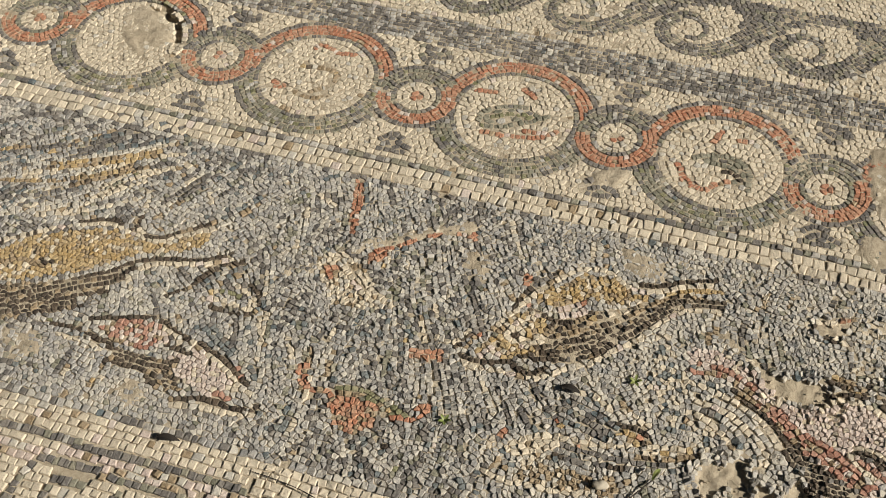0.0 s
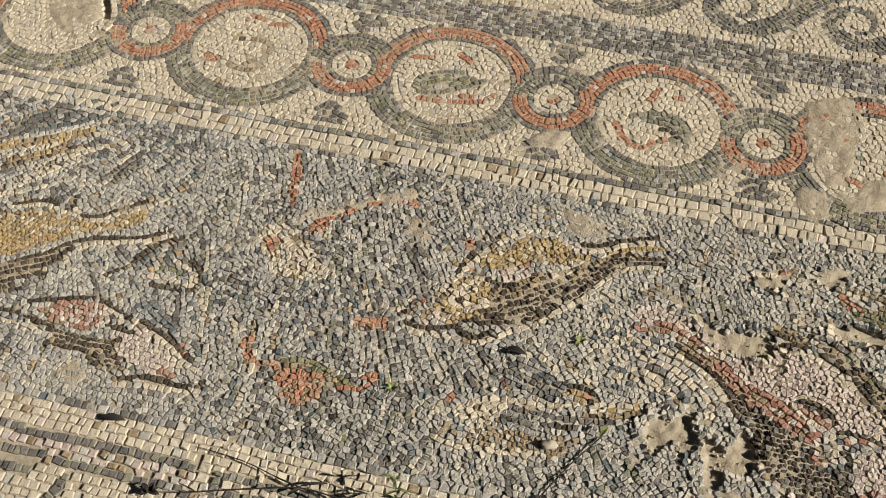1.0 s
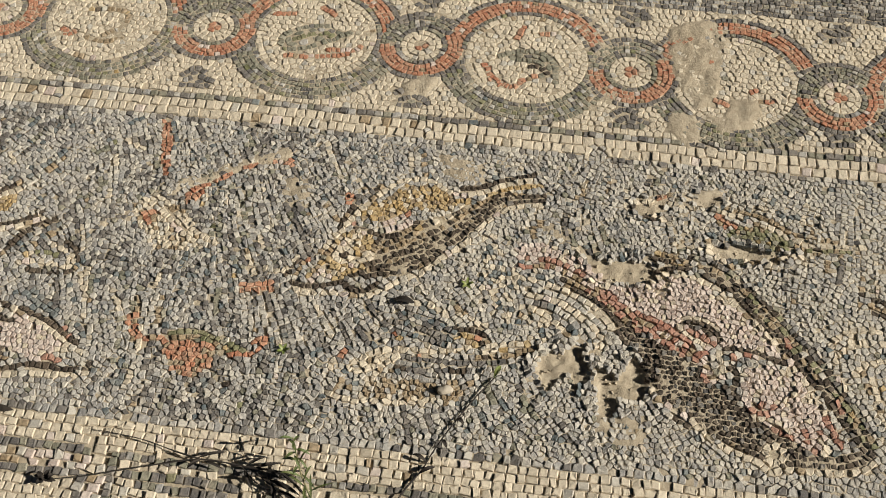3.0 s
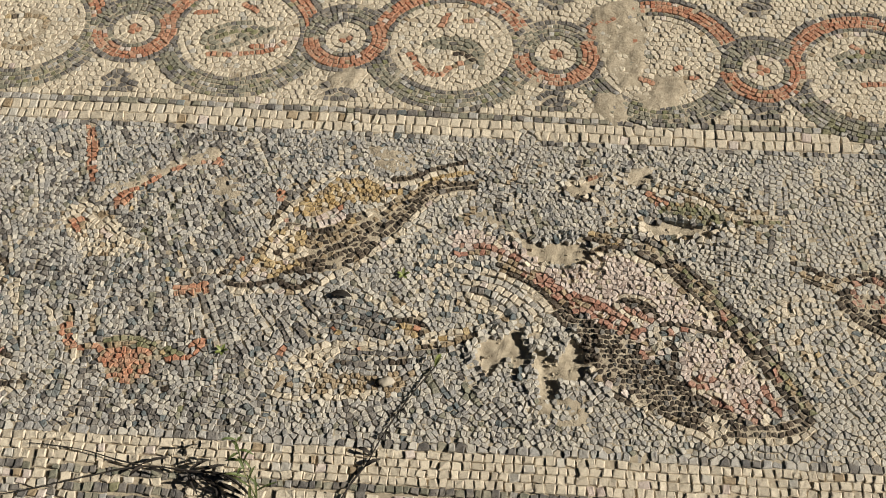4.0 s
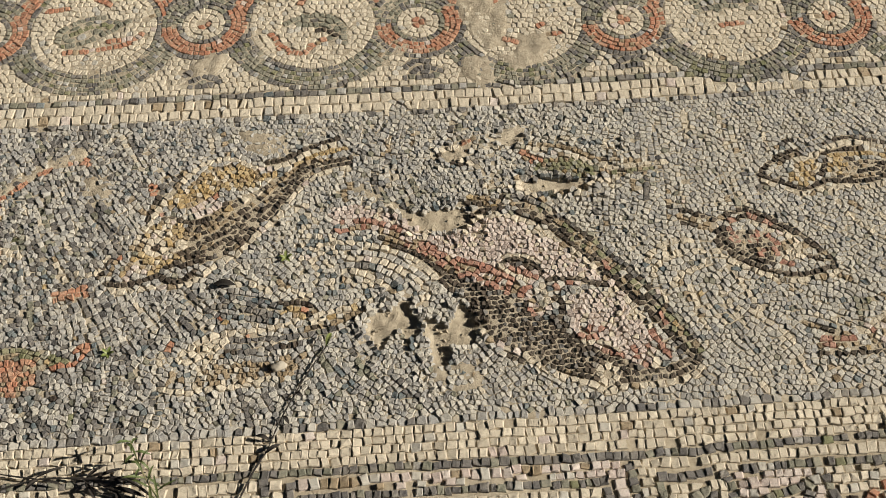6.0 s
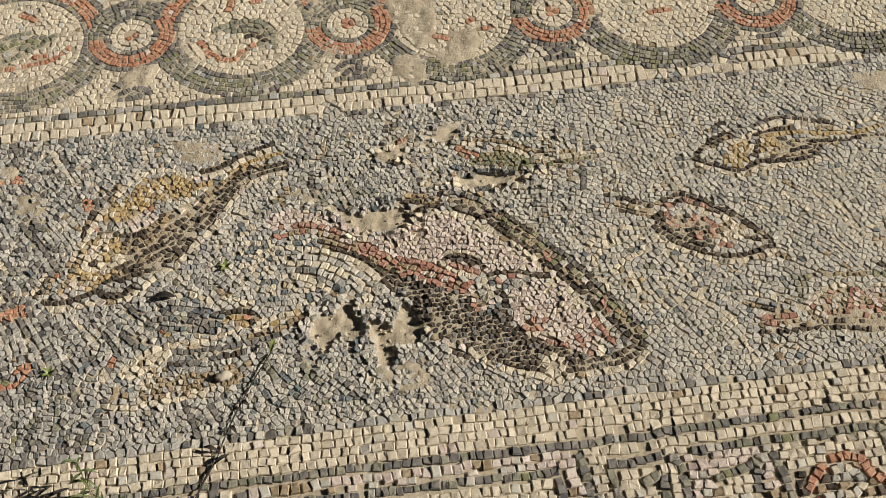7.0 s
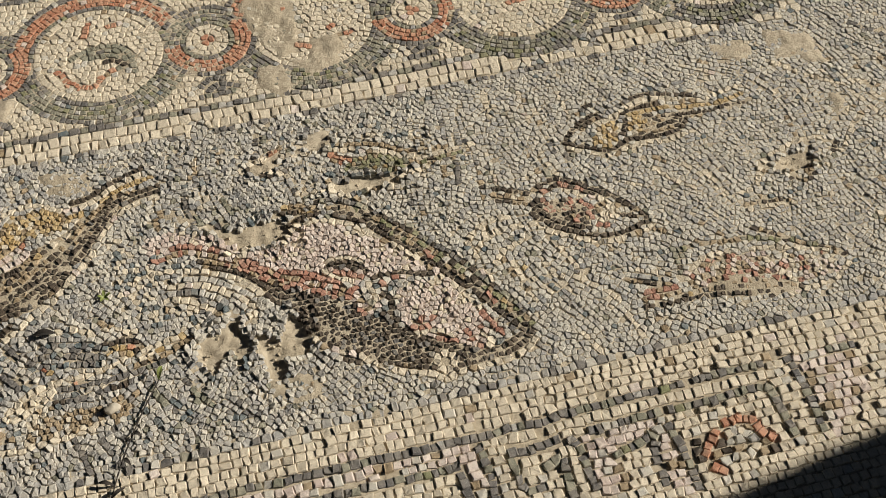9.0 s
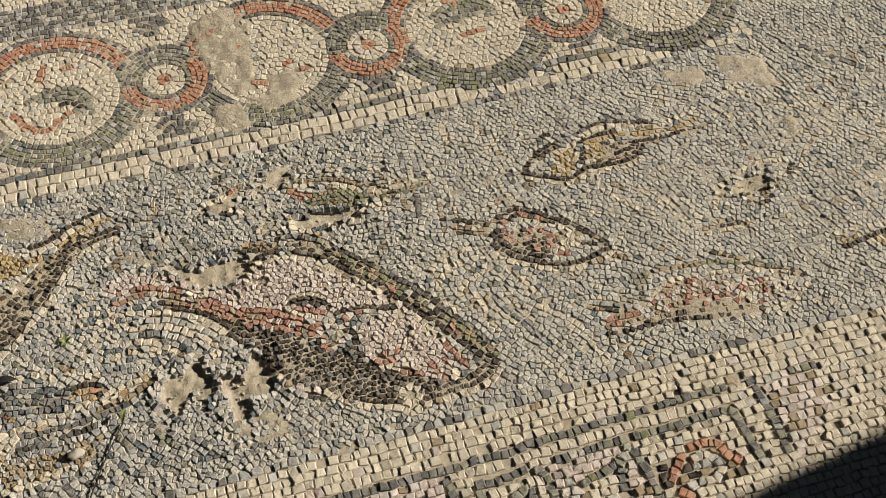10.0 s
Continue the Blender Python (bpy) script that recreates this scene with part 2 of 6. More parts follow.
# the meander's repeat
row("meander", "ssk", [(-0.28, -0.467), (-0.06, -0.470), (0.138, -0.473)], 0.0084, 0.0072)
for x in (-0.80, -0.129):
    row("meander", "ssk", [(x, -0.476), (x + 0.001, -0.56)], 0.0084, 0.0072)
    row("meander", "ssk", [(x + 0.026, -0.482), (x + 0.026, -0.56)], 0.0084, 0.0072)
    area("meander", "pp2", [(x + 0.03, -0.476), (x + 0.33, -0.476), (x + 0.33, -0.494), (x + 0.03, -0.494)])
row("meander", "ssk", [(-0.10, -0.498), (0.132, -0.499)], 0.0084, 0.0072)
for x in (-0.40, -0.27):
    row("meander", "ssk", [(x, -0.494), (x + 0.05, -0.496), (x + 0.09, -0.496)], 0.0084, 0.0072)
    row("meander", "ssk", [(x + 0.088, -0.504), (x + 0.086, -0.55)], 0.0084, 0.0072)
    row("meander", "ssk", [(x + 0.03, -0.52), (x + 0.06, -0.521), (x + 0.062, -0.55)], 0.0084, 0.0072)
row("meander", "ssk", [(-0.86, -0.467), (-0.741, -0.464), (-0.648, -0.462)], 0.0084, 0.0072)
row("meander", "ssk", [(-0.677, -0.489), (-0.610, -0.487)], 0.0084, 0.0072)
row("meander", "ssk", [(-0.679, -0.498), (-0.685, -0.518), (-0.687, -0.55)], 0.0084, 0.0072)
row("meander", "ssk", [(-0.652, -0.508), (-0.612, -0.506)], 0.0084, 0.0072)
row("meander", "ssk", [(-0.652, -0.517), (-0.653, -0.55)], 0.0084, 0.0072)

# eyes
for owner, x, y in (("big_fish", 0.2175, -0.3835), ("ochre_fish", -0.247, -0.196)):
    seed(owner, "d", x, y, 0.3, 0.0074, 0.0074)
    ring(owner, lambda a: "c", x, y, 0.0092, 0.0078)

# ---- figures of the fish panel and the meander ----
row("field_line", "s", [(-0.920, -0.098), (-0.851, -0.063), (-0.800, -0.037), (-0.739, 0.001)], 0.0084, 0.0074)
row("field_line", "sb", [(-0.883, -0.078), (-0.823, -0.039), (-0.763, 0.002)], 0.0084, 0.0074)
row("field_line", "bs", [(-0.817, -0.065), (-0.774, -0.042), (-0.732, -0.014)], 0.0084, 0.0074)
row("field_line", "to", [(-0.874, -0.109), (-0.804, -0.077), (-0.748, -0.046)], 0.0084, 0.0074)
row("field_line", "ot", [(-0.876, -0.118), (-0.806, -0.087), (-0.751, -0.056)], 0.0084, 0.0074)
row("field_line", "c", [(-0.900, -0.133), (-0.810, -0.094), (-0.761, -0.065), (-0.714, -0.041)], 0.0092, 0.0076)
row("field_line", "td", [(-0.835, -0.136), (-0.789, -0.104), (-0.753, -0.077)], 0.0084, 0.0070)
row("field_line", "to", [(-0.852, -0.133), (-0.804, -0.106), (-0.767, -0.085)], 0.0084, 0.0074)
row("field_line", "c", [(-0.798, -0.147), (-0.775, -0.114), (-0.743, -0.084), (-0.699, -0.059)], 0.0092, 0.0076)
row("field_line", "c", [(-0.800, -0.157), (-0.774, -0.126), (-0.745, -0.097)], 0.0092, 0.0076)
row("field_line", "s", [(-0.904, -0.180), (-0.868, -0.162), (-0.836, -0.144)], 0.0084, 0.0070)
row("field_line", "cl", [(-0.849, -0.193), (-0.783, -0.160), (-0.743, -0.128)], 0.0092, 0.0076)
row("field_line", "s", [(-0.976, -0.059), (-0.932, -0.035), (-0.879, -0.010)], 0.0084, 0.0074)
row("field_line", "sg", [(-0.920, -0.055), (-0.865, -0.021), (-0.827, -0.001)], 0.0084, 0.0074)
row("field_line", "ot", [(-0.949, -0.105), (-0.916, -0.091), (-0.877, -0.089)], 0.0084, 0.0074)
row("field_line", "l", [(-0.893, -0.199), (-0.858, -0.178), (-0.823, -0.158)], 0.0092, 0.0076)
row("big_fish", "mp", [(-0.056, -0.176), (-0.024, -0.175), (0.005, -0.184), (0.032, -0.201)], 0.0074, 0.0064)
row("rosette", "rtr", [(0.432, -0.550), (0.445, -0.536), (0.456, -0.527)], 0.0082, 0.0074)
row("rosette", "r", [(0.464, -0.522), (0.480, -0.521), (0.493, -0.526)], 0.0082, 0.0074)
row("rosette", "r", [(0.494, -0.531), (0.498, -0.541), (0.505, -0.550)], 0.0082, 0.0074)
row("rosette", "tdr", [(0.503, -0.557), (0.503, -0.567)], 0.0082, 0.0070)
row("rosette", "r", [(0.437, -0.562), (0.447, -0.572)], 0.0082, 0.0074)
row("rosette", "td", [(0.431, -0.532), (0.429, -0.544), (0.429, -0.557)], 0.0080, 0.0066)
row("rosette", "lc", [(0.462, -0.535), (0.477, -0.534), (0.486, -0.548), (0.475, -0.560), (0.458, -0.558)], 0.0082, 0.0074)
area("big_fish", "mm", [(-0.002, -0.193), (0.038, -0.209), (0.068, -0.229), (0.098, -0.235), (0.124, -0.253), (0.135, -0.269), (0.151, -0.277), (0.161, -0.307), (0.151, -0.313), (0.137, -0.289), (0.114, -0.276), (0.088, -0.262), (0.065, -0.245), (0.038, -0.226), (0.007, -0.205)])
area("big_fish", "mm2", [(0.182, -0.321), (0.202, -0.323), (0.218, -0.336), (0.237, -0.346), (0.250, -0.362), (0.257, -0.377), (0.235, -0.370), (0.208, -0.356), (0.189, -0.340)])
area("rosette", "rt2", [(0.435, -0.546), (0.454, -0.522), (0.481, -0.518), (0.499, -0.531), (0.505, -0.558), (0.469, -0.573), (0.436, -0.570)])
row("ochre_fish", "c", [(-0.276, -0.206), (-0.271, -0.190), (-0.259, -0.170), (-0.247, -0.148), (-0.238, -0.130), (-0.227, -0.116), (-0.215, -0.101), (-0.201, -0.086), (-0.182, -0.079), (-0.162, -0.081), (-0.145, -0.092), (-0.123, -0.096), (-0.100, -0.088), (-0.082, -0.077), (-0.062, -0.069), (-0.045, -0.063)], 0.0094, 0.0072)
row("ochre_fish", "d", [(-0.306, -0.233), (-0.301, -0.220), (-0.293, -0.209)], 0.0071, 0.0058)
row("ochre_fish", "ds", [(-0.258, -0.159), (-0.252, -0.138), (-0.242, -0.119), (-0.230, -0.104), (-0.217, -0.090)], 0.0071, 0.0058)
row("ochre_fish", "d", [(-0.130, -0.086), (-0.114, -0.083), (-0.098, -0.076), (-0.082, -0.068), (-0.063, -0.060), (-0.043, -0.054)], 0.0071, 0.0058)
row("ochre_fish", "ot", [(-0.235, -0.143), (-0.215, -0.141), (-0.197, -0.131), (-0.180, -0.119)], 0.0086, 0.0064)
row("ochre_fish", "rp", [(-0.211, -0.148), (-0.199, -0.141), (-0.185, -0.130)], 0.0070, 0.0061)
row("ochre_fish", "p", [(-0.206, -0.157), (-0.190, -0.149), (-0.179, -0.140)], 0.0073, 0.0065)
row("ochre_fish", "dt", [(-0.233, -0.156), (-0.212, -0.165), (-0.191, -0.162), (-0.177, -0.151), (-0.173, -0.139)], 0.0070, 0.0058)
row("ochre_fish", "p", [(-0.278, -0.235), (-0.269, -0.223), (-0.261, -0.209)], 0.0083, 0.0070)
row("ochre_fish", "rt", [(-0.295, -0.228), (-0.290, -0.215), (-0.282, -0.204)], 0.0070, 0.0058)
row("ochre_fish", "o", [(-0.258, -0.216), (-0.253, -0.199), (-0.253, -0.180)], 0.0070, 0.0061)
row("ochre_fish", "c", [(-0.249, -0.193), (-0.246, -0.182), (-0.234, -0.179), (-0.224, -0.189), (-0.226, -0.201), (-0.241, -0.204)], 0.0081, 0.0064)
row("ochre_fish", "o", [(-0.240, -0.191), (-0.231, -0.191)], 0.0066, 0.0061)
row("ochre_fish", "d", [(-0.299, -0.240), (-0.281, -0.241), (-0.260, -0.239), (-0.244, -0.232), (-0.234, -0.238), (-0.222, -0.242), (-0.211, -0.236), (-0.205, -0.229)], 0.0070, 0.0061)
row("ochre_fish", "c", [(-0.294, -0.249), (-0.274, -0.250), (-0.256, -0.249), (-0.234, -0.249), (-0.212, -0.246), (-0.200, -0.237), (-0.188, -0.227), (-0.171, -0.217), (-0.153, -0.206), (-0.143, -0.192), (-0.129, -0.177), (-0.114, -0.162), (-0.106, -0.146), (-0.094, -0.129), (-0.079, -0.114), (-0.060, -0.104), (-0.035, -0.100)], 0.0099, 0.0072)
row("ochre_fish", "d", [(-0.219, -0.223), (-0.200, -0.216), (-0.182, -0.210), (-0.166, -0.203), (-0.154, -0.195), (-0.145, -0.182), (-0.130, -0.164), (-0.115, -0.147), (-0.100, -0.128), (-0.088, -0.114), (-0.073, -0.102), (-0.052, -0.096), (-0.033, -0.092)], 0.0070, 0.0060)
row("ochre_fish", "d", [(-0.236, -0.224), (-0.214, -0.211), (-0.190, -0.202), (-0.170, -0.191), (-0.152, -0.179), (-0.138, -0.161), (-0.120, -0.140), (-0.105, -0.123), (-0.090, -0.107), (-0.071, -0.094), (-0.033, -0.085)], 0.0070, 0.0060)
row("ochre_fish", "d", [(-0.222, -0.207), (-0.208, -0.199), (-0.188, -0.188), (-0.168, -0.177), (-0.150, -0.162), (-0.132, -0.146), (-0.114, -0.126), (-0.096, -0.106), (-0.078, -0.091)], 0.0070, 0.0060)
row("ochre_fish", "dt", [(-0.210, -0.187), (-0.189, -0.176), (-0.172, -0.165), (-0.151, -0.151), (-0.130, -0.133), (-0.112, -0.112), (-0.094, -0.097), (-0.077, -0.086)], 0.0070, 0.0060)
row("ochre_fish", "dto", [(-0.172, -0.151), (-0.152, -0.139), (-0.134, -0.126), (-0.118, -0.113), (-0.103, -0.100)], 0.0070, 0.0060)
row("ochre_fish", "o", [(-0.097, -0.091), (-0.078, -0.082), (-0.059, -0.075), (-0.038, -0.071)], 0.0070, 0.0061)
row("ochre_fish", "r", [(-0.258, -0.109), (-0.254, -0.121), (-0.253, -0.130)], 0.0070, 0.0061)
row("ochre_fish", "r", [(-0.254, -0.111), (-0.250, -0.122)], 0.0070, 0.0061)
row("red_bar", "r", [(-0.352, -0.249), (-0.332, -0.246), (-0.314, -0.241)], 0.0073, 0.0067)
row("red_bar", "r", [(-0.351, -0.256), (-0.330, -0.253), (-0.313, -0.249)], 0.0073, 0.0067)
row("big_fish", "c", [(0.090, -0.190), (0.105, -0.181), (0.124, -0.178), (0.143, -0.182), (0.158, -0.189), (0.172, -0.202), (0.189, -0.219), (0.206, -0.236), (0.223, -0.255), (0.236, -0.274), (0.243, -0.288), (0.254, -0.302), (0.263, -0.319), (0.271, -0.336)], 0.0092, 0.0074)
row("big_fish", "d", [(0.089, -0.183), (0.101, -0.173), (0.118, -0.169), (0.137, -0.169)], 0.0071, 0.0061)
row("big_fish", "d", [(0.148, -0.174), (0.164, -0.184), (0.182, -0.198), (0.198, -0.218), (0.215, -0.238), (0.228, -0.257), (0.242, -0.275), (0.257, -0.295), (0.270, -0.310), (0.280, -0.329), (0.292, -0.348), (0.301, -0.362)], 0.0071, 0.0061)
row("big_fish", "tndt", [(0.142, -0.163), (0.157, -0.166), (0.177, -0.178), (0.194, -0.194), (0.214, -0.216), (0.230, -0.236), (0.246, -0.257), (0.262, -0.280), (0.277, -0.301), (0.292, -0.322), (0.307, -0.345), (0.316, -0.366)], 0.0071, 0.0065)
row("big_fish", "dsk", [(0.131, -0.152), (0.153, -0.155), (0.174, -0.165), (0.192, -0.183), (0.209, -0.203), (0.227, -0.222), (0.246, -0.244), (0.267, -0.271), (0.284, -0.299), (0.299, -0.322), (0.314, -0.350)], 0.0071, 0.0061)
row("big_fish", "c", [(0.112, -0.137), (0.138, -0.140), (0.157, -0.145), (0.170, -0.154), (0.188, -0.168)], 0.0092, 0.0068)
row("big_fish", "m", [(0.228, -0.226), (0.232, -0.241), (0.236, -0.258)], 0.0070, 0.0056)
row("big_fish", "m", [(0.232, -0.225), (0.237, -0.241)], 0.0070, 0.0056)
row("big_fish", "m", [(0.281, -0.304), (0.285, -0.326), (0.289, -0.346)], 0.0070, 0.0061)
row("big_fish", "m", [(0.268, -0.335), (0.276, -0.352), (0.284, -0.371)], 0.0070, 0.0061)
row("big_fish", "mp", [(0.260, -0.347), (0.268, -0.363)], 0.0070, 0.0061)
row("big_fish", "c", [(0.003, -0.155), (0.019, -0.168), (0.034, -0.183), (0.047, -0.197)], 0.0086, 0.0068)
row("big_fish", "d", [(0.011, -0.155), (0.026, -0.169), (0.041, -0.182)], 0.0070, 0.0058)
row("big_fish", "mpt", [(-0.058, -0.188), (-0.024, -0.184), (0.000, -0.190), (0.025, -0.203), (0.049, -0.216), (0.067, -0.232), (0.088, -0.246), (0.109, -0.260), (0.132, -0.270), (0.148, -0.287), (0.157, -0.308)], 0.0070, 0.0063)
row("big_fish", "mtd", [(-0.006, -0.199), (0.018, -0.209), (0.040, -0.223), (0.061, -0.241), (0.079, -0.255)], 0.0070, 0.0061)
row("big_fish", "m", [(0.072, -0.236), (0.097, -0.240), (0.121, -0.256), (0.137, -0.267)], 0.0070, 0.0063)
row("big_fish", "mp", [(0.073, -0.244), (0.097, -0.251), (0.117, -0.265), (0.138, -0.279), (0.150, -0.299)], 0.0070, 0.0063)
row("big_fish", "c", [(0.086, -0.318), (0.100, -0.333), (0.120, -0.346), (0.138, -0.359), (0.154, -0.376), (0.172, -0.384), (0.187, -0.390), (0.200, -0.395), (0.212, -0.405), (0.227, -0.400), (0.249, -0.399), (0.272, -0.398), (0.290, -0.396), (0.308, -0.389), (0.318, -0.375)], 0.0099, 0.0074)
row("big_fish", "d", [(0.118, -0.356), (0.136, -0.367)], 0.0070, 0.0061)
row("big_fish", "d", [(0.161, -0.371), (0.183, -0.380), (0.204, -0.388)], 0.0070, 0.0063)
row("big_fish", "d", [(0.230, -0.392), (0.256, -0.391), (0.281, -0.390), (0.303, -0.382), (0.316, -0.370)], 0.0070, 0.0063)
row("big_fish", "d", [(0.245, -0.386), (0.279, -0.383), (0.302, -0.372), (0.310, -0.361)], 0.0070, 0.0063)
row("big_fish", "c", [(0.260, -0.355), (0.268, -0.369), (0.277, -0.379), (0.292, -0.381)], 0.0090, 0.0072)
row("big_fish", "mpm", [(0.209, -0.351), (0.225, -0.360), (0.241, -0.366), (0.259, -0.376)], 0.0070, 0.0063)
row("big_fish", "mp", [(0.189, -0.311), (0.191, -0.329), (0.201, -0.341), (0.217, -0.338)], 0.0070, 0.0063)
row("big_fish", "mp", [(0.199, -0.323), (0.210, -0.331), (0.225, -0.329)], 0.0070, 0.0063)
row("big_fish", "c", [(0.196, -0.345), (0.217, -0.347), (0.232, -0.358)], 0.0085, 0.0068)
row("big_fish", "mp", [(0.242, -0.339), (0.248, -0.355), (0.250, -0.368)], 0.0070, 0.0063)
row("big_fish", "d", [(0.123, -0.240), (0.136, -0.237), (0.149, -0.240), (0.160, -0.248), (0.164, -0.260)], 0.0070, 0.0061)
row("big_fish", "d", [(0.133, -0.243), (0.148, -0.246), (0.157, -0.253)], 0.0070, 0.0058)
row("big_fish", "m", [(0.131, -0.249), (0.144, -0.255), (0.158, -0.263)], 0.0070, 0.0058)
row("big_fish", "c", [(0.127, -0.232), (0.143, -0.232), (0.156, -0.238), (0.168, -0.249)], 0.0086, 0.0064)
row("big_fish", "c", [(0.121, -0.244), (0.134, -0.258), (0.154, -0.269)], 0.0086, 0.0064)
row("big_fish", "d", [(0.169, -0.266), (0.192, -0.266), (0.215, -0.273), (0.231, -0.278)], 0.0070, 0.0058)
row("big_fish", "mo", [(0.176, -0.274), (0.183, -0.280)], 0.0073, 0.0071)
row("big_fish", "mo", [(0.191, -0.271), (0.202, -0.274)], 0.0073, 0.0071)
row("big_fish", "c", [(0.162, -0.272), (0.166, -0.290), (0.167, -0.306)], 0.0086, 0.0066)
row("big_fish", "d", [(0.174, -0.288), (0.182, -0.296), (0.177, -0.314)], 0.0070, 0.0063)
row("big_fish", "mp", [(0.147, -0.274), (0.153, -0.292), (0.159, -0.312)], 0.0070, 0.0063)
row("green_fish", "c", [(0.167, -0.084), (0.186, -0.089), (0.204, -0.097), (0.224, -0.103), (0.241, -0.113), (0.261, -0.120), (0.291, -0.118), (0.325, -0.116)], 0.0090, 0.0066)
row("green_fish", "r", [(0.160, -0.091), (0.172, -0.098), (0.183, -0.104)], 0.0070, 0.0061)
row("green_fish", "r", [(0.162, -0.099), (0.174, -0.107)], 0.0070, 0.0061)
row("green_fish", "b", [(0.151, -0.117), (0.171, -0.124), (0.196, -0.130), (0.225, -0.135)], 0.0070, 0.0061)
row("green_fish", "bs", [(0.164, -0.131), (0.195, -0.136), (0.224, -0.142)], 0.0070, 0.0061)
row("green_fish", "t", [(0.172, -0.077), (0.199, -0.083), (0.224, -0.092), (0.248, -0.106), (0.292, -0.112)], 0.0070, 0.0060)
row("green_fish", "nt", [(0.254, -0.126), (0.284, -0.125), (0.320, -0.123)], 0.0070, 0.0060)
row("green_fish", "st", [(0.247, -0.121), (0.266, -0.129), (0.297, -0.129)], 0.0070, 0.0056)
row("octopus_arm", "c", [(0.068, -0.082), (0.093, -0.079), (0.117, -0.080), (0.142, -0.084)], 0.0090, 0.0064)
row("octopus_arm", "d", [(0.066, -0.087), (0.076, -0.097), (0.090, -0.104)], 0.0070, 0.0054)
row("octopus_arm", "c", [(0.073, -0.098), (0.096, -0.100), (0.109, -0.110)], 0.0090, 0.0064)
row("octopus_arm", "rt", [(0.093, -0.072), (0.109, -0.066)], 0.0070, 0.0061)
row("octopus_arm", "rt", [(0.156, -0.064), (0.165, -0.069)], 0.0070, 0.0061)
row("octopus_arm", "c", [(0.214, -0.156), (0.229, -0.144), (0.247, -0.138), (0.272, -0.138)], 0.0094, 0.0074)
row("octopus_arm", "td", [(0.094, -0.150), (0.115, -0.154), (0.127, -0.160)], 0.0070, 0.0061)
row("octopus_arm", "dt", [(0.091, -0.158), (0.112, -0.162), (0.132, -0.163)], 0.0070, 0.0061)
row("octopus_arm", "c", [(-0.058, -0.203), (-0.030, -0.206), (-0.006, -0.211), (0.019, -0.223), (0.038, -0.238), (0.054, -0.260)], 0.0099, 0.0074)
row("octopus_arm", "c", [(-0.042, -0.223), (-0.018, -0.227), (0.007, -0.238), (0.029, -0.255), (0.042, -0.273), (0.038, -0.288)], 0.0099, 0.0074)
row("octopus_arm", "c", [(-0.048, -0.240), (-0.023, -0.247), (-0.001, -0.264), (0.012, -0.281)], 0.0099, 0.0074)
row("octopus_arm", "lg", [(-0.030, -0.216), (0.001, -0.225), (0.025, -0.240), (0.041, -0.258)], 0.0085, 0.0068)
row("octopus_arm", "gl", [(-0.042, -0.232), (-0.014, -0.237), (0.010, -0.253), (0.027, -0.274)], 0.0078, 0.0069)
row("octopus_arm", "c", [(-0.098, -0.153), (-0.084, -0.163), (-0.069, -0.177)], 0.0090, 0.0070)
row("octopus_arm", "l", [(-0.088, -0.148), (-0.069, -0.160), (-0.054, -0.179)], 0.0085, 0.0068)
row("octopus_arm", "c", [(-0.085, -0.217), (-0.074, -0.239), (-0.076, -0.259)], 0.0090, 0.0070)
row("octopus_arm", "l", [(-0.064, -0.217), (-0.052, -0.238), (-0.054, -0.260)], 0.0085, 0.0068)
row("octopus_arm", "d", [(-0.001, -0.207), (0.019, -0.215), (0.038, -0.227), (0.056, -0.245), (0.070, -0.264)], 0.0070, 0.0060)
row("octopus_arm", "d", [(0.016, -0.221), (0.037, -0.235), (0.055, -0.256), (0.068, -0.273)], 0.0070, 0.0060)
row("squid", "c", [(-0.159, -0.249), (-0.141, -0.251), (-0.125, -0.261), (-0.117, -0.273)], 0.0105, 0.0081)
row("squid", "c", [(-0.112, -0.257), (-0.092, -0.265), (-0.079, -0.272), (-0.082, -0.282)], 0.0094, 0.0074)
row("squid", "sb", [(-0.179, -0.263), (-0.155, -0.266), (-0.131, -0.273), (-0.107, -0.283)], 0.0071, 0.0065)
row("squid", "sb", [(-0.184, -0.275), (-0.160, -0.278), (-0.136, -0.285), (-0.117, -0.291)], 0.0071, 0.0065)
row("squid", "bs", [(-0.189, -0.286), (-0.165, -0.289), (-0.140, -0.295), (-0.117, -0.299)], 0.0071, 0.0065)
row("squid", "sg", [(-0.167, -0.258), (-0.149, -0.261), (-0.135, -0.266)], 0.0071, 0.0065)
row("squid", "d", [(-0.115, -0.277), (-0.094, -0.277), (-0.078, -0.282)], 0.0070, 0.0054)
row("squid", "ro", [(-0.178, -0.290), (-0.169, -0.298)], 0.0070, 0.0061)
row("squid", "ro", [(-0.118, -0.294), (-0.104, -0.284), (-0.088, -0.286)], 0.0070, 0.0058)
row("squid", "ot", [(-0.100, -0.291), (-0.087, -0.293), (-0.075, -0.288)], 0.0073, 0.0065)
row("squid", "c", [(-0.218, -0.340), (-0.208, -0.327), (-0.196, -0.317), (-0.180, -0.312), (-0.162, -0.309), (-0.138, -0.309), (-0.116, -0.305), (-0.093, -0.298), (-0.068, -0.292), (-0.043, -0.287)], 0.0094, 0.0072)
row("squid", "co", [(-0.081, -0.303), (-0.057, -0.295), (-0.031, -0.285)], 0.0085, 0.0068)
row("squid", "tt", [(-0.087, -0.310), (-0.056, -0.303), (-0.026, -0.293)], 0.0073, 0.0063)
row("squid", "s", [(-0.165, -0.318), (-0.139, -0.319), (-0.115, -0.319), (-0.086, -0.316), (-0.056, -0.310)], 0.0071, 0.0061)
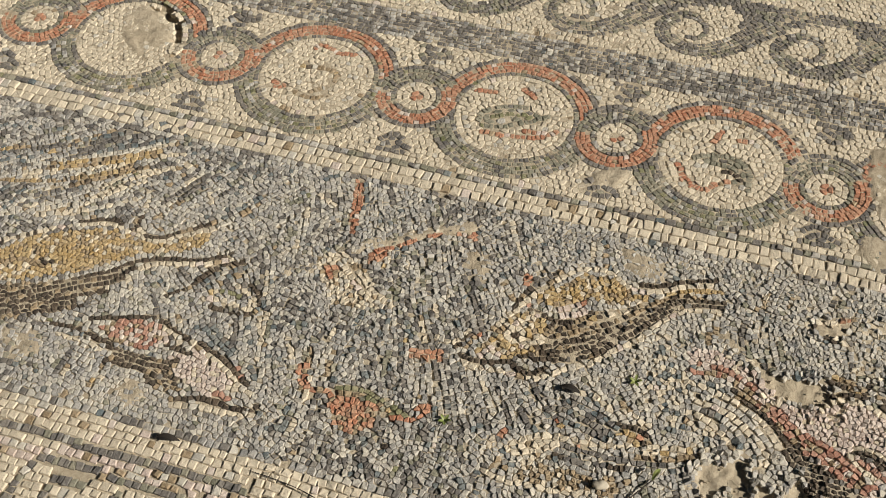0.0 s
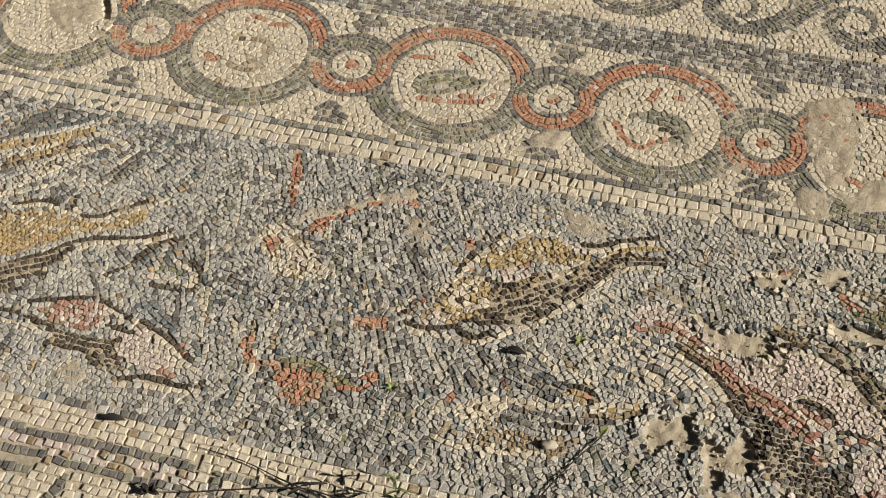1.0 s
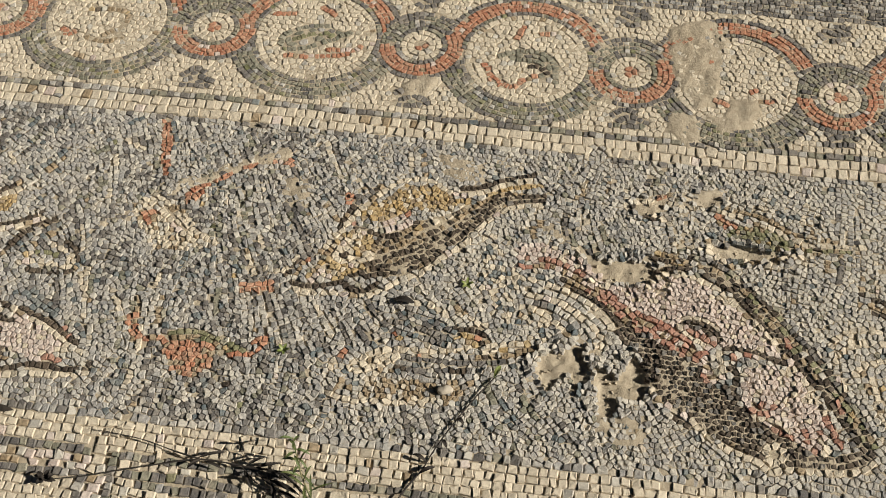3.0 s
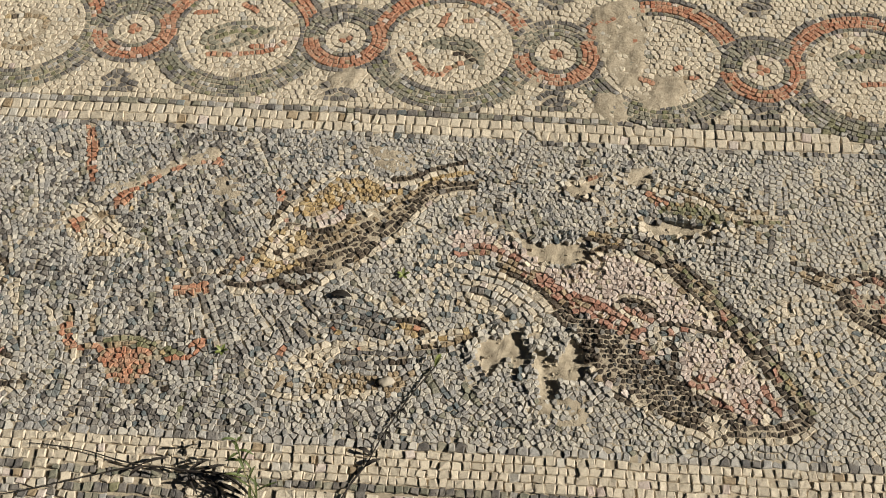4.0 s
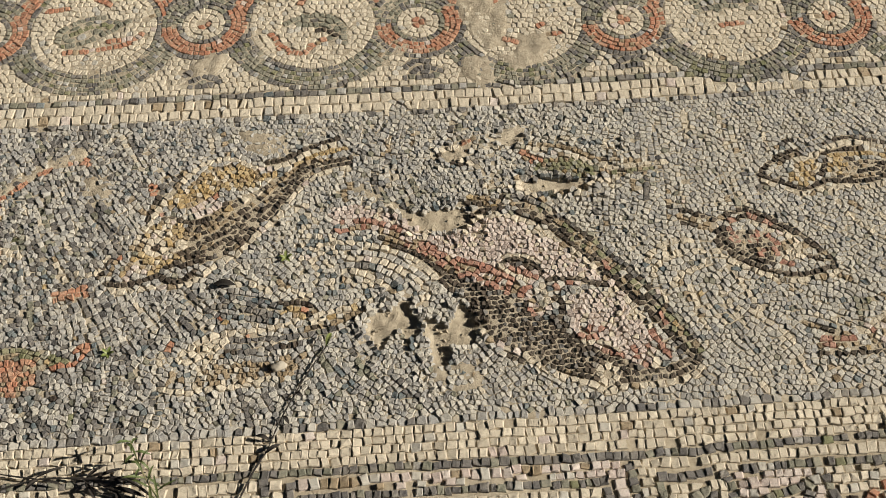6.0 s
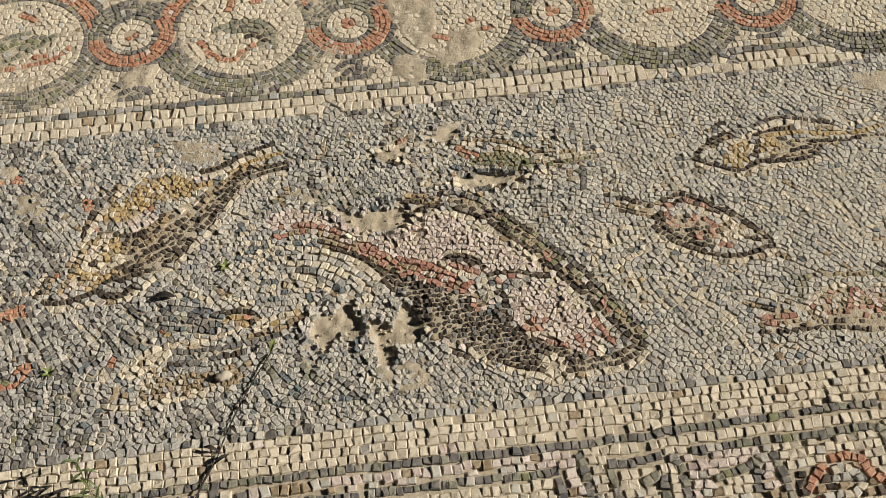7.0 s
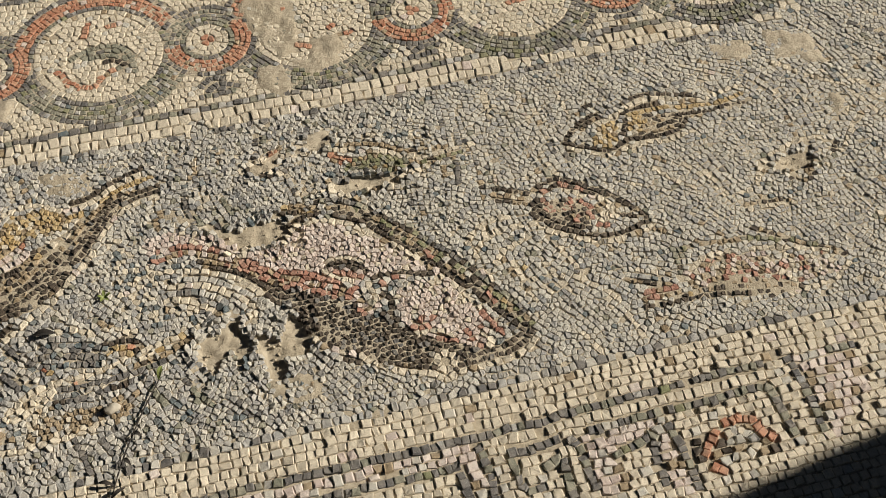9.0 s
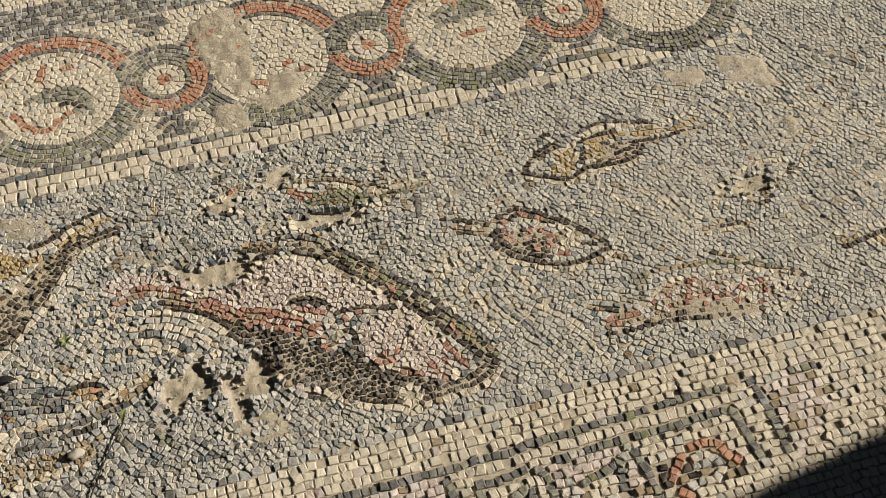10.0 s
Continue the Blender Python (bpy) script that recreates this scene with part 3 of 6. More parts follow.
row("squid", "sd", [(-0.170, -0.332), (-0.144, -0.333), (-0.120, -0.330), (-0.090, -0.325)], 0.0071, 0.0061)
row("squid", "r", [(-0.156, -0.317), (-0.144, -0.314)], 0.0068, 0.0060)
row("squid", "c", [(-0.209, -0.343), (-0.189, -0.333), (-0.170, -0.322)], 0.0090, 0.0072)
row("squid", "c", [(-0.236, -0.369), (-0.215, -0.375), (-0.191, -0.374), (-0.162, -0.373), (-0.132, -0.370)], 0.0090, 0.0066)
row("squid", "r", [(-0.225, -0.316), (-0.228, -0.331)], 0.0070, 0.0060)
row("squid", "c", [(-0.237, -0.341), (-0.231, -0.325)], 0.0079, 0.0066)
row("field_line", "c", [(0.277, -0.253), (0.290, -0.236), (0.307, -0.228), (0.332, -0.226)], 0.0094, 0.0072)
row("field_line", "c", [(0.300, -0.284), (0.311, -0.272), (0.326, -0.264), (0.350, -0.257)], 0.0094, 0.0072)
row("field_line", "c", [(0.285, -0.262), (0.301, -0.248), (0.320, -0.241), (0.344, -0.242)], 0.0090, 0.0070)
row("field_line", "c", [(0.291, -0.287), (0.291, -0.314), (0.300, -0.334)], 0.0090, 0.0070)
row("field_line", "c", [(0.318, -0.286), (0.322, -0.317), (0.331, -0.343)], 0.0090, 0.0070)
row("field_line", "c", [(0.075, -0.366), (0.085, -0.380), (0.087, -0.399)], 0.0090, 0.0066)
row("field_line", "c", [(0.350, -0.285), (0.358, -0.312), (0.369, -0.339)], 0.0090, 0.0070)
row("field_line", "c", [(0.369, -0.271), (0.382, -0.305), (0.389, -0.332)], 0.0090, 0.0070)
row("gold_fish", "c", [(0.493, -0.119), (0.514, -0.109), (0.531, -0.104), (0.552, -0.105), (0.577, -0.114), (0.603, -0.121), (0.623, -0.116), (0.643, -0.112), (0.657, -0.112)], 0.0092, 0.0068)
row("gold_fish", "d", [(0.507, -0.104), (0.526, -0.096), (0.547, -0.096), (0.574, -0.105), (0.602, -0.113)], 0.0070, 0.0058)
row("gold_fish", "dt", [(0.452, -0.106), (0.467, -0.096), (0.478, -0.095)], 0.0070, 0.0058)
row("gold_fish", "d", [(0.427, -0.139), (0.445, -0.123), (0.467, -0.111), (0.487, -0.109)], 0.0070, 0.0061)
row("gold_fish", "td", [(0.450, -0.129), (0.463, -0.119), (0.477, -0.115)], 0.0070, 0.0061)
row("gold_fish", "d", [(0.426, -0.142), (0.438, -0.150), (0.456, -0.159), (0.472, -0.167), (0.486, -0.160), (0.498, -0.156), (0.519, -0.157), (0.546, -0.158), (0.572, -0.152)], 0.0070, 0.0061)
row("gold_fish", "c", [(0.427, -0.151), (0.452, -0.166), (0.474, -0.172), (0.500, -0.166), (0.522, -0.165), (0.550, -0.167), (0.574, -0.162)], 0.0092, 0.0068)
row("gold_fish", "c", [(0.470, -0.126), (0.487, -0.121), (0.502, -0.118)], 0.0085, 0.0070)
row("gold_fish", "co", [(0.466, -0.141), (0.484, -0.135), (0.497, -0.133)], 0.0081, 0.0066)
row("gold_fish", "o", [(0.510, -0.120), (0.538, -0.120), (0.572, -0.123), (0.607, -0.129), (0.637, -0.126), (0.652, -0.123)], 0.0070, 0.0061)
row("gold_fish", "d", [(0.548, -0.132), (0.574, -0.136), (0.603, -0.138), (0.632, -0.136), (0.655, -0.138)], 0.0070, 0.0058)
row("gold_fish", "d", [(0.503, -0.116), (0.526, -0.113), (0.549, -0.114)], 0.0070, 0.0058)
row("gold_fish", "dt", [(0.521, -0.148), (0.547, -0.144), (0.573, -0.142), (0.594, -0.141)], 0.0070, 0.0058)
row("gold_fish", "d", [(0.504, -0.126), (0.500, -0.139), (0.492, -0.151)], 0.0070, 0.0058)
row("small_red_fish", "d", [(0.360, -0.202), (0.379, -0.194), (0.394, -0.189), (0.410, -0.194), (0.426, -0.206), (0.442, -0.219), (0.457, -0.233), (0.470, -0.251), (0.481, -0.268)], 0.0070, 0.0061)
row("small_red_fish", "dm", [(0.379, -0.204), (0.401, -0.198), (0.417, -0.208), (0.433, -0.220)], 0.0070, 0.0061)
row("small_red_fish", "d", [(0.358, -0.228), (0.372, -0.246), (0.387, -0.259), (0.404, -0.269), (0.427, -0.278), (0.453, -0.277), (0.479, -0.271)], 0.0070, 0.0061)
row("small_red_fish", "d", [(0.363, -0.221), (0.377, -0.239), (0.395, -0.254), (0.417, -0.264)], 0.0070, 0.0061)
row("small_red_fish", "c", [(0.404, -0.207), (0.421, -0.218), (0.439, -0.229), (0.455, -0.244)], 0.0092, 0.0068)
row("small_red_fish", "d", [(0.327, -0.183), (0.350, -0.196), (0.367, -0.205)], 0.0070, 0.0058)
row("small_red_fish", "tc", [(0.321, -0.192), (0.342, -0.201), (0.365, -0.210)], 0.0078, 0.0067)
row("small_red_fish", "dt", [(0.327, -0.202), (0.345, -0.210), (0.364, -0.218)], 0.0070, 0.0061)
row("small_red_fish", "c", [(0.351, -0.241), (0.377, -0.261), (0.402, -0.277), (0.431, -0.286), (0.465, -0.283), (0.486, -0.276)], 0.0092, 0.0068)
row("small_red_fish", "d", [(0.454, -0.255), (0.472, -0.263)], 0.0070, 0.0058)
row("small_red_fish", "m", [(0.404, -0.219), (0.417, -0.229), (0.425, -0.241)], 0.0070, 0.0063)
row("small_red_fish", "m", [(0.424, -0.261), (0.439, -0.268)], 0.0070, 0.0063)
row("rose_fish", "c", [(0.486, -0.353), (0.504, -0.340), (0.524, -0.332), (0.551, -0.332), (0.582, -0.335), (0.612, -0.343), (0.641, -0.352), (0.668, -0.366)], 0.0092, 0.0072)
row("rose_fish", "knt", [(0.496, -0.317), (0.511, -0.315), (0.537, -0.316), (0.581, -0.322), (0.622, -0.335), (0.649, -0.350)], 0.0071, 0.0061)
row("rose_fish", "dkt", [(0.586, -0.308), (0.607, -0.322), (0.632, -0.339), (0.654, -0.352), (0.674, -0.369)], 0.0070, 0.0058)
row("rose_fish", "dk", [(0.492, -0.312), (0.491, -0.331), (0.488, -0.347)], 0.0070, 0.0061)
row("rose_fish", "dt", [(0.429, -0.339), (0.452, -0.347), (0.475, -0.358)], 0.0070, 0.0058)
row("rose_fish", "mt", [(0.437, -0.366), (0.457, -0.367), (0.478, -0.367)], 0.0070, 0.0063)
row("rose_fish", "mt", [(0.443, -0.359), (0.462, -0.360), (0.477, -0.361)], 0.0070, 0.0063)
row("rose_fish", "d", [(0.436, -0.376), (0.472, -0.378), (0.499, -0.378), (0.530, -0.382), (0.559, -0.388), (0.588, -0.393)], 0.0070, 0.0061)
row("rose_fish", "dt", [(0.481, -0.372), (0.513, -0.372), (0.543, -0.377), (0.573, -0.383), (0.603, -0.389)], 0.0070, 0.0061)
row("rose_fish", "m", [(0.540, -0.360), (0.564, -0.361)], 0.0070, 0.0063)
row("rose_fish", "m", [(0.584, -0.373), (0.598, -0.382)], 0.0070, 0.0063)
row("rose_fish", "mt", [(0.511, -0.361), (0.536, -0.363), (0.552, -0.371)], 0.0070, 0.0063)
row("rose_fish", "c", [(0.581, -0.352), (0.606, -0.351), (0.607, -0.368), (0.587, -0.369)], 0.0085, 0.0070)
row("rose_fish", "c", [(0.670, -0.377), (0.650, -0.391), (0.621, -0.396), (0.589, -0.400)], 0.0092, 0.0068)
row("rose_fish", "m", [(0.645, -0.357), (0.661, -0.364)], 0.0070, 0.0061)
row("rose_fish", "l", [(0.427, -0.385), (0.468, -0.388), (0.508, -0.388), (0.542, -0.394)], 0.0092, 0.0072)
row("leaf_figure", "c", [(0.614, -0.256), (0.630, -0.231), (0.649, -0.219), (0.672, -0.210), (0.692, -0.206), (0.716, -0.208)], 0.0092, 0.0074)
row("leaf_figure", "c", [(0.730, -0.234), (0.744, -0.218), (0.756, -0.204), (0.774, -0.192)], 0.0092, 0.0072)
row("leaf_figure", "c", [(0.590, -0.263), (0.609, -0.258)], 0.0092, 0.0072)
row("leaf_figure", "td", [(0.591, -0.277), (0.613, -0.279), (0.646, -0.283)], 0.0070, 0.0061)
row("leaf_figure", "c", [(0.592, -0.284), (0.618, -0.285), (0.647, -0.288)], 0.0090, 0.0068)
row("leaf_figure", "d", [(0.720, -0.231), (0.732, -0.217)], 0.0070, 0.0058)
row("leaf_figure", "dt", [(0.662, -0.243), (0.665, -0.259), (0.674, -0.265)], 0.0070, 0.0061)
row("yellow_fish", "c", [(-0.890, -0.256), (-0.868, -0.242), (-0.848, -0.225), (-0.826, -0.210), (-0.803, -0.197), (-0.772, -0.184), (-0.746, -0.180), (-0.725, -0.184), (-0.702, -0.188), (-0.684, -0.186), (-0.670, -0.175), (-0.649, -0.160), (-0.629, -0.146)], 0.0092, 0.0068)
row("yellow_fish", "d", [(-0.889, -0.258), (-0.864, -0.242), (-0.842, -0.222), (-0.815, -0.202), (-0.787, -0.184), (-0.755, -0.171), (-0.739, -0.176)], 0.0071, 0.0060)
row("yellow_fish", "d", [(-0.715, -0.186), (-0.686, -0.180), (-0.673, -0.168), (-0.656, -0.156), (-0.637, -0.138)], 0.0071, 0.0060)
row("yellow_fish", "d", [(-0.728, -0.187), (-0.723, -0.169), (-0.725, -0.153)], 0.0070, 0.0052)
row("yellow_fish", "d", [(-0.775, -0.280), (-0.746, -0.261), (-0.719, -0.242), (-0.703, -0.226), (-0.687, -0.215), (-0.663, -0.207), (-0.635, -0.201), (-0.615, -0.192), (-0.594, -0.177)], 0.0071, 0.0060)
row("yellow_fish", "d", [(-0.825, -0.315), (-0.781, -0.290), (-0.748, -0.270), (-0.714, -0.251), (-0.696, -0.233)], 0.0071, 0.0060)
row("yellow_fish", "d", [(-0.834, -0.338), (-0.787, -0.305), (-0.755, -0.284), (-0.721, -0.265), (-0.698, -0.248)], 0.0071, 0.0060)
row("yellow_fish", "d", [(-0.813, -0.336), (-0.771, -0.308), (-0.739, -0.288), (-0.708, -0.271)], 0.0071, 0.0060)
row("yellow_fish", "d", [(-0.787, -0.332), (-0.748, -0.310), (-0.725, -0.298)], 0.0071, 0.0060)
row("yellow_fish", "c", [(-0.698, -0.238), (-0.671, -0.218), (-0.639, -0.209), (-0.609, -0.196), (-0.585, -0.182)], 0.0090, 0.0066)
row("yellow_fish", "d", [(-0.645, -0.260), (-0.625, -0.241), (-0.617, -0.226), (-0.610, -0.210), (-0.595, -0.196), (-0.577, -0.184)], 0.0071, 0.0060)
row("yellow_fish", "bs", [(-0.611, -0.232), (-0.601, -0.215), (-0.585, -0.202), (-0.572, -0.193)], 0.0071, 0.0065)
row("yellow_fish", "d", [(-0.810, -0.252), (-0.798, -0.255), (-0.790, -0.248)], 0.0066, 0.0056)
row("yellow_fish", "t", [(-0.853, -0.269), (-0.829, -0.258), (-0.807, -0.262)], 0.0070, 0.0061)
row("hook_shape", "c", [(-0.603, -0.251), (-0.584, -0.246), (-0.566, -0.247), (-0.547, -0.250), (-0.541, -0.242), (-0.548, -0.231), (-0.562, -0.224), (-0.574, -0.222)], 0.0086, 0.0068)
row("hook_shape", "d", [(-0.591, -0.258), (-0.568, -0.258), (-0.547, -0.256), (-0.537, -0.247), (-0.540, -0.230), (-0.557, -0.216)], 0.0070, 0.0058)
row("hook_shape", "on", [(-0.599, -0.239), (-0.579, -0.233), (-0.562, -0.235)], 0.0071, 0.0063)
row("pink_fish", "d", [(-0.712, -0.313), (-0.687, -0.305), (-0.663, -0.296), (-0.642, -0.292), (-0.619, -0.297), (-0.593, -0.307)], 0.0071, 0.0060)
row("pink_fish", "d", [(-0.581, -0.307), (-0.556, -0.317), (-0.537, -0.325), (-0.519, -0.337), (-0.502, -0.345)], 0.0071, 0.0060)
row("pink_fish", "c", [(-0.638, -0.295), (-0.615, -0.304), (-0.584, -0.311), (-0.559, -0.321), (-0.538, -0.332), (-0.514, -0.348), (-0.497, -0.354)], 0.0092, 0.0070)
row("pink_fish", "d", [(-0.752, -0.332), (-0.722, -0.331), (-0.698, -0.334), (-0.674, -0.338)], 0.0071, 0.0060)
row("pink_fish", "d", [(-0.615, -0.321), (-0.600, -0.322), (-0.577, -0.325)], 0.0071, 0.0060)
row("pink_fish", "d", [(-0.674, -0.342), (-0.639, -0.344), (-0.606, -0.342), (-0.590, -0.335)], 0.0071, 0.0060)
row("pink_fish", "d", [(-0.671, -0.360), (-0.638, -0.359), (-0.603, -0.361), (-0.584, -0.358)], 0.0071, 0.0060)
row("pink_fish", "d", [(-0.664, -0.348), (-0.629, -0.350), (-0.595, -0.349)], 0.0071, 0.0060)
row("pink_fish", "dt", [(-0.613, -0.370), (-0.592, -0.376), (-0.579, -0.369)], 0.0071, 0.0060)
row("pink_fish", "d", [(-0.579, -0.386), (-0.549, -0.376), (-0.528, -0.375), (-0.508, -0.377), (-0.490, -0.373), (-0.484, -0.363)], 0.0071, 0.0060)
row("pink_fish", "c", [(-0.577, -0.392), (-0.544, -0.387), (-0.511, -0.384), (-0.486, -0.379)], 0.0092, 0.0070)
row("pink_fish", "m", [(-0.536, -0.364), (-0.515, -0.366)], 0.0070, 0.0061)
row("pink_fish", "m", [(-0.544, -0.372), (-0.524, -0.376)], 0.0070, 0.0061)
row("pink_fish", "m", [(-0.525, -0.325), (-0.516, -0.338)], 0.0070, 0.0056)
row("pink_fish", "b", [(-0.587, -0.283), (-0.569, -0.296), (-0.549, -0.307), (-0.530, -0.318)], 0.0071, 0.0065)
row("pink_fish", "bs", [(-0.579, -0.279), (-0.558, -0.295), (-0.537, -0.306)], 0.0071, 0.0065)
row("pink_fish", "b", [(-0.514, -0.319), (-0.499, -0.337)], 0.0071, 0.0065)
row("pink_fish", "c", [(-0.737, -0.343), (-0.702, -0.344), (-0.676, -0.350)], 0.0085, 0.0064)
row("bird_figure", "r", [(-0.491, -0.022), (-0.482, -0.052), (-0.476, -0.084), (-0.473, -0.108)], 0.0070, 0.0060)
row("bird_figure", "r", [(-0.495, -0.025), (-0.488, -0.054), (-0.480, -0.090)], 0.0070, 0.0052)
row("bird_figure", "r", [(-0.436, -0.146), (-0.438, -0.129), (-0.420, -0.116), (-0.398, -0.098), (-0.375, -0.082), (-0.351, -0.072), (-0.325, -0.077)], 0.0070, 0.0063)
row("bird_figure", "r", [(-0.432, -0.138), (-0.417, -0.123)], 0.0070, 0.0060)
row("bird_figure", "r", [(-0.335, -0.067), (-0.326, -0.071)], 0.0070, 0.0060)
row("bird_figure", "c", [(-0.477, -0.137), (-0.454, -0.152), (-0.433, -0.172), (-0.412, -0.188), (-0.390, -0.198)], 0.0085, 0.0068)
row("bird_figure", "c", [(-0.487, -0.146), (-0.462, -0.161), (-0.440, -0.182), (-0.418, -0.200)], 0.0085, 0.0068)
row("bird_figure", "r", [(-0.482, -0.166), (-0.472, -0.180)], 0.0070, 0.0063)
row("bird_figure", "rt", [(-0.475, -0.162), (-0.467, -0.175)], 0.0070, 0.0063)
row("crab", "r", [(-0.455, -0.300), (-0.452, -0.315), (-0.441, -0.328)], 0.0073, 0.0069)
row("crab", "r", [(-0.461, -0.302), (-0.455, -0.317), (-0.445, -0.331)], 0.0073, 0.0069)
row("crab", "r", [(-0.438, -0.329), (-0.422, -0.326), (-0.409, -0.334)], 0.0073, 0.0065)
row("crab", "n", [(-0.411, -0.319), (-0.384, -0.314), (-0.355, -0.323), (-0.326, -0.332)], 0.0073, 0.0065)
row("crab", "nt", [(-0.407, -0.325), (-0.381, -0.320), (-0.357, -0.328)], 0.0073, 0.0065)
row("crab", "r", [(-0.345, -0.338), (-0.325, -0.335), (-0.313, -0.327), (-0.310, -0.314)], 0.0073, 0.0065)
row("crab", "r", [(-0.321, -0.322), (-0.316, -0.313)], 0.0073, 0.0065)
row("field_line", "c", [(-0.739, -0.113), (-0.730, -0.127), (-0.728, -0.144)], 0.0090, 0.0070)
row("field_line", "c", [(-0.665, -0.096), (-0.649, -0.118)], 0.0090, 0.0070)
row("field_line", "l", [(-0.621, -0.083), (-0.605, -0.105)], 0.0090, 0.0070)
row("field_line", "c", [(-0.531, -0.063), (-0.509, -0.072)], 0.0090, 0.0070)
row("field_line", "c", [(-0.489, -0.272), (-0.472, -0.299)], 0.0090, 0.0070)
row("field_line", "c", [(-0.531, -0.256), (-0.515, -0.284)], 0.0090, 0.0070)
row("field_line", "c", [(-0.355, -0.202), (-0.341, -0.231)], 0.0090, 0.0070)
area("ochre_fish", "oo", [(-0.217, -0.117), (-0.200, -0.093), (-0.175, -0.086), (-0.155, -0.090), (-0.138, -0.100), (-0.113, -0.102), (-0.128, -0.114), (-0.143, -0.123), (-0.166, -0.122), (-0.182, -0.119), (-0.197, -0.129), (-0.215, -0.138), (-0.234, -0.141), (-0.241, -0.146), (-0.235, -0.128)])
area("ochre_fish", "rd", [(-0.245, -0.149), (-0.226, -0.155), (-0.223, -0.169), (-0.240, -0.168)])
area("ochre_fish", "hh", [(-0.284, -0.233), (-0.272, -0.211), (-0.258, -0.180), (-0.245, -0.156), (-0.218, -0.169), (-0.217, -0.198), (-0.225, -0.221), (-0.255, -0.230), (-0.273, -0.232)])
area("ochre_fish", "bd2", [(-0.218, -0.169), (-0.175, -0.157), (-0.168, -0.139), (-0.121, -0.121), (-0.090, -0.099), (-0.078, -0.088), (-0.039, -0.082), (-0.033, -0.094), (-0.073, -0.102), (-0.100, -0.128), (-0.130, -0.164), (-0.154, -0.196), (-0.201, -0.217), (-0.234, -0.227), (-0.215, -0.198)])
area("big_fish", "pp", [(-0.060, -0.154), (-0.025, -0.152), (0.003, -0.163), (0.025, -0.183), (0.050, -0.200), (0.074, -0.200), (0.093, -0.192), (0.124, -0.180), (0.145, -0.185), (0.166, -0.202), (0.189, -0.221), (0.219, -0.257), (0.235, -0.278), (0.212, -0.273), (0.174, -0.266), (0.156, -0.266), (0.127, -0.252), (0.098, -0.235), (0.073, -0.232), (0.043, -0.210), (0.013, -0.192), (-0.025, -0.182), (-0.056, -0.179)])
area("big_fish", "pp", [(0.187, -0.288), (0.214, -0.282), (0.240, -0.289), (0.253, -0.307), (0.266, -0.332), (0.266, -0.361), (0.277, -0.379), (0.257, -0.377), (0.242, -0.363), (0.217, -0.351), (0.198, -0.333), (0.189, -0.311)])
area("big_fish", "dd", [(0.000, -0.204), (0.019, -0.211), (0.043, -0.229), (0.067, -0.246), (0.088, -0.260), (0.114, -0.274), (0.137, -0.287), (0.151, -0.311), (0.165, -0.314), (0.180, -0.307), (0.184, -0.330), (0.197, -0.347), (0.230, -0.362), (0.241, -0.372), (0.268, -0.384), (0.303, -0.370), (0.313, -0.374), (0.284, -0.392), (0.239, -0.394), (0.218, -0.399), (0.199, -0.393), (0.167, -0.374), (0.128, -0.353), (0.100, -0.332), (0.086, -0.306), (0.081, -0.282), (0.055, -0.265), (0.040, -0.247), (0.019, -0.222)])
area("big_fish", "bd3", [(0.142, -0.160), (0.177, -0.169), (0.228, -0.224), (0.273, -0.284), (0.316, -0.360), (0.303, -0.370), (0.271, -0.308), (0.198, -0.217), (0.155, -0.177)])
area("green_fish", "nn", [(0.178, -0.106), (0.204, -0.101), (0.229, -0.108), (0.256, -0.124), (0.227, -0.131), (0.196, -0.123), (0.169, -0.115)])
area("green_fish", "tt", [(0.133, -0.129), (0.164, -0.123), (0.226, -0.138), (0.241, -0.132), (0.200, -0.154), (0.157, -0.142)])
area("squid", "cc", [(-0.212, -0.344), (-0.197, -0.320), (-0.174, -0.316), (-0.169, -0.336), (-0.194, -0.350)])
area("squid", "tt", [(-0.237, -0.351), (-0.194, -0.351), (-0.160, -0.344), (-0.125, -0.346), (-0.079, -0.337), (-0.107, -0.367), (-0.192, -0.370), (-0.227, -0.366)])
area("octopus_arm", "gl2", [(-0.094, -0.152), (-0.049, -0.178), (0.013, -0.222), (0.052, -0.268), (0.025, -0.290), (-0.029, -0.281), (-0.083, -0.261), (-0.097, -0.210)])
area("gold_fish", "oo", [(0.468, -0.125), (0.500, -0.119), (0.493, -0.148), (0.471, -0.161), (0.457, -0.152)])
area("gold_fish", "oo", [(0.503, -0.128), (0.529, -0.124), (0.541, -0.135), (0.513, -0.148), (0.495, -0.148)])
area("gold_fish", "bd", [(0.529, -0.124), (0.567, -0.137), (0.597, -0.136), (0.568, -0.151), (0.525, -0.156), (0.501, -0.156), (0.527, -0.141)])
area("small_red_fish", "cc", [(0.432, -0.233), (0.450, -0.239), (0.454, -0.255), (0.438, -0.262), (0.424, -0.256)])
area("small_red_fish", "rd", [(0.363, -0.213), (0.395, -0.217), (0.428, -0.236), (0.418, -0.263), (0.388, -0.255), (0.368, -0.238)])
area("rose_fish", "rp2", [(0.492, -0.353), (0.521, -0.336), (0.554, -0.336), (0.614, -0.350), (0.658, -0.371), (0.657, -0.386), (0.598, -0.385), (0.538, -0.373), (0.495, -0.369)])
area("rose_fish", "bd", [(0.523, -0.364), (0.548, -0.365), (0.587, -0.381), (0.614, -0.393), (0.579, -0.399), (0.534, -0.383)])
area("leaf_figure", "rd2", [(0.663, -0.235), (0.690, -0.229), (0.699, -0.240), (0.681, -0.265), (0.652, -0.266)])
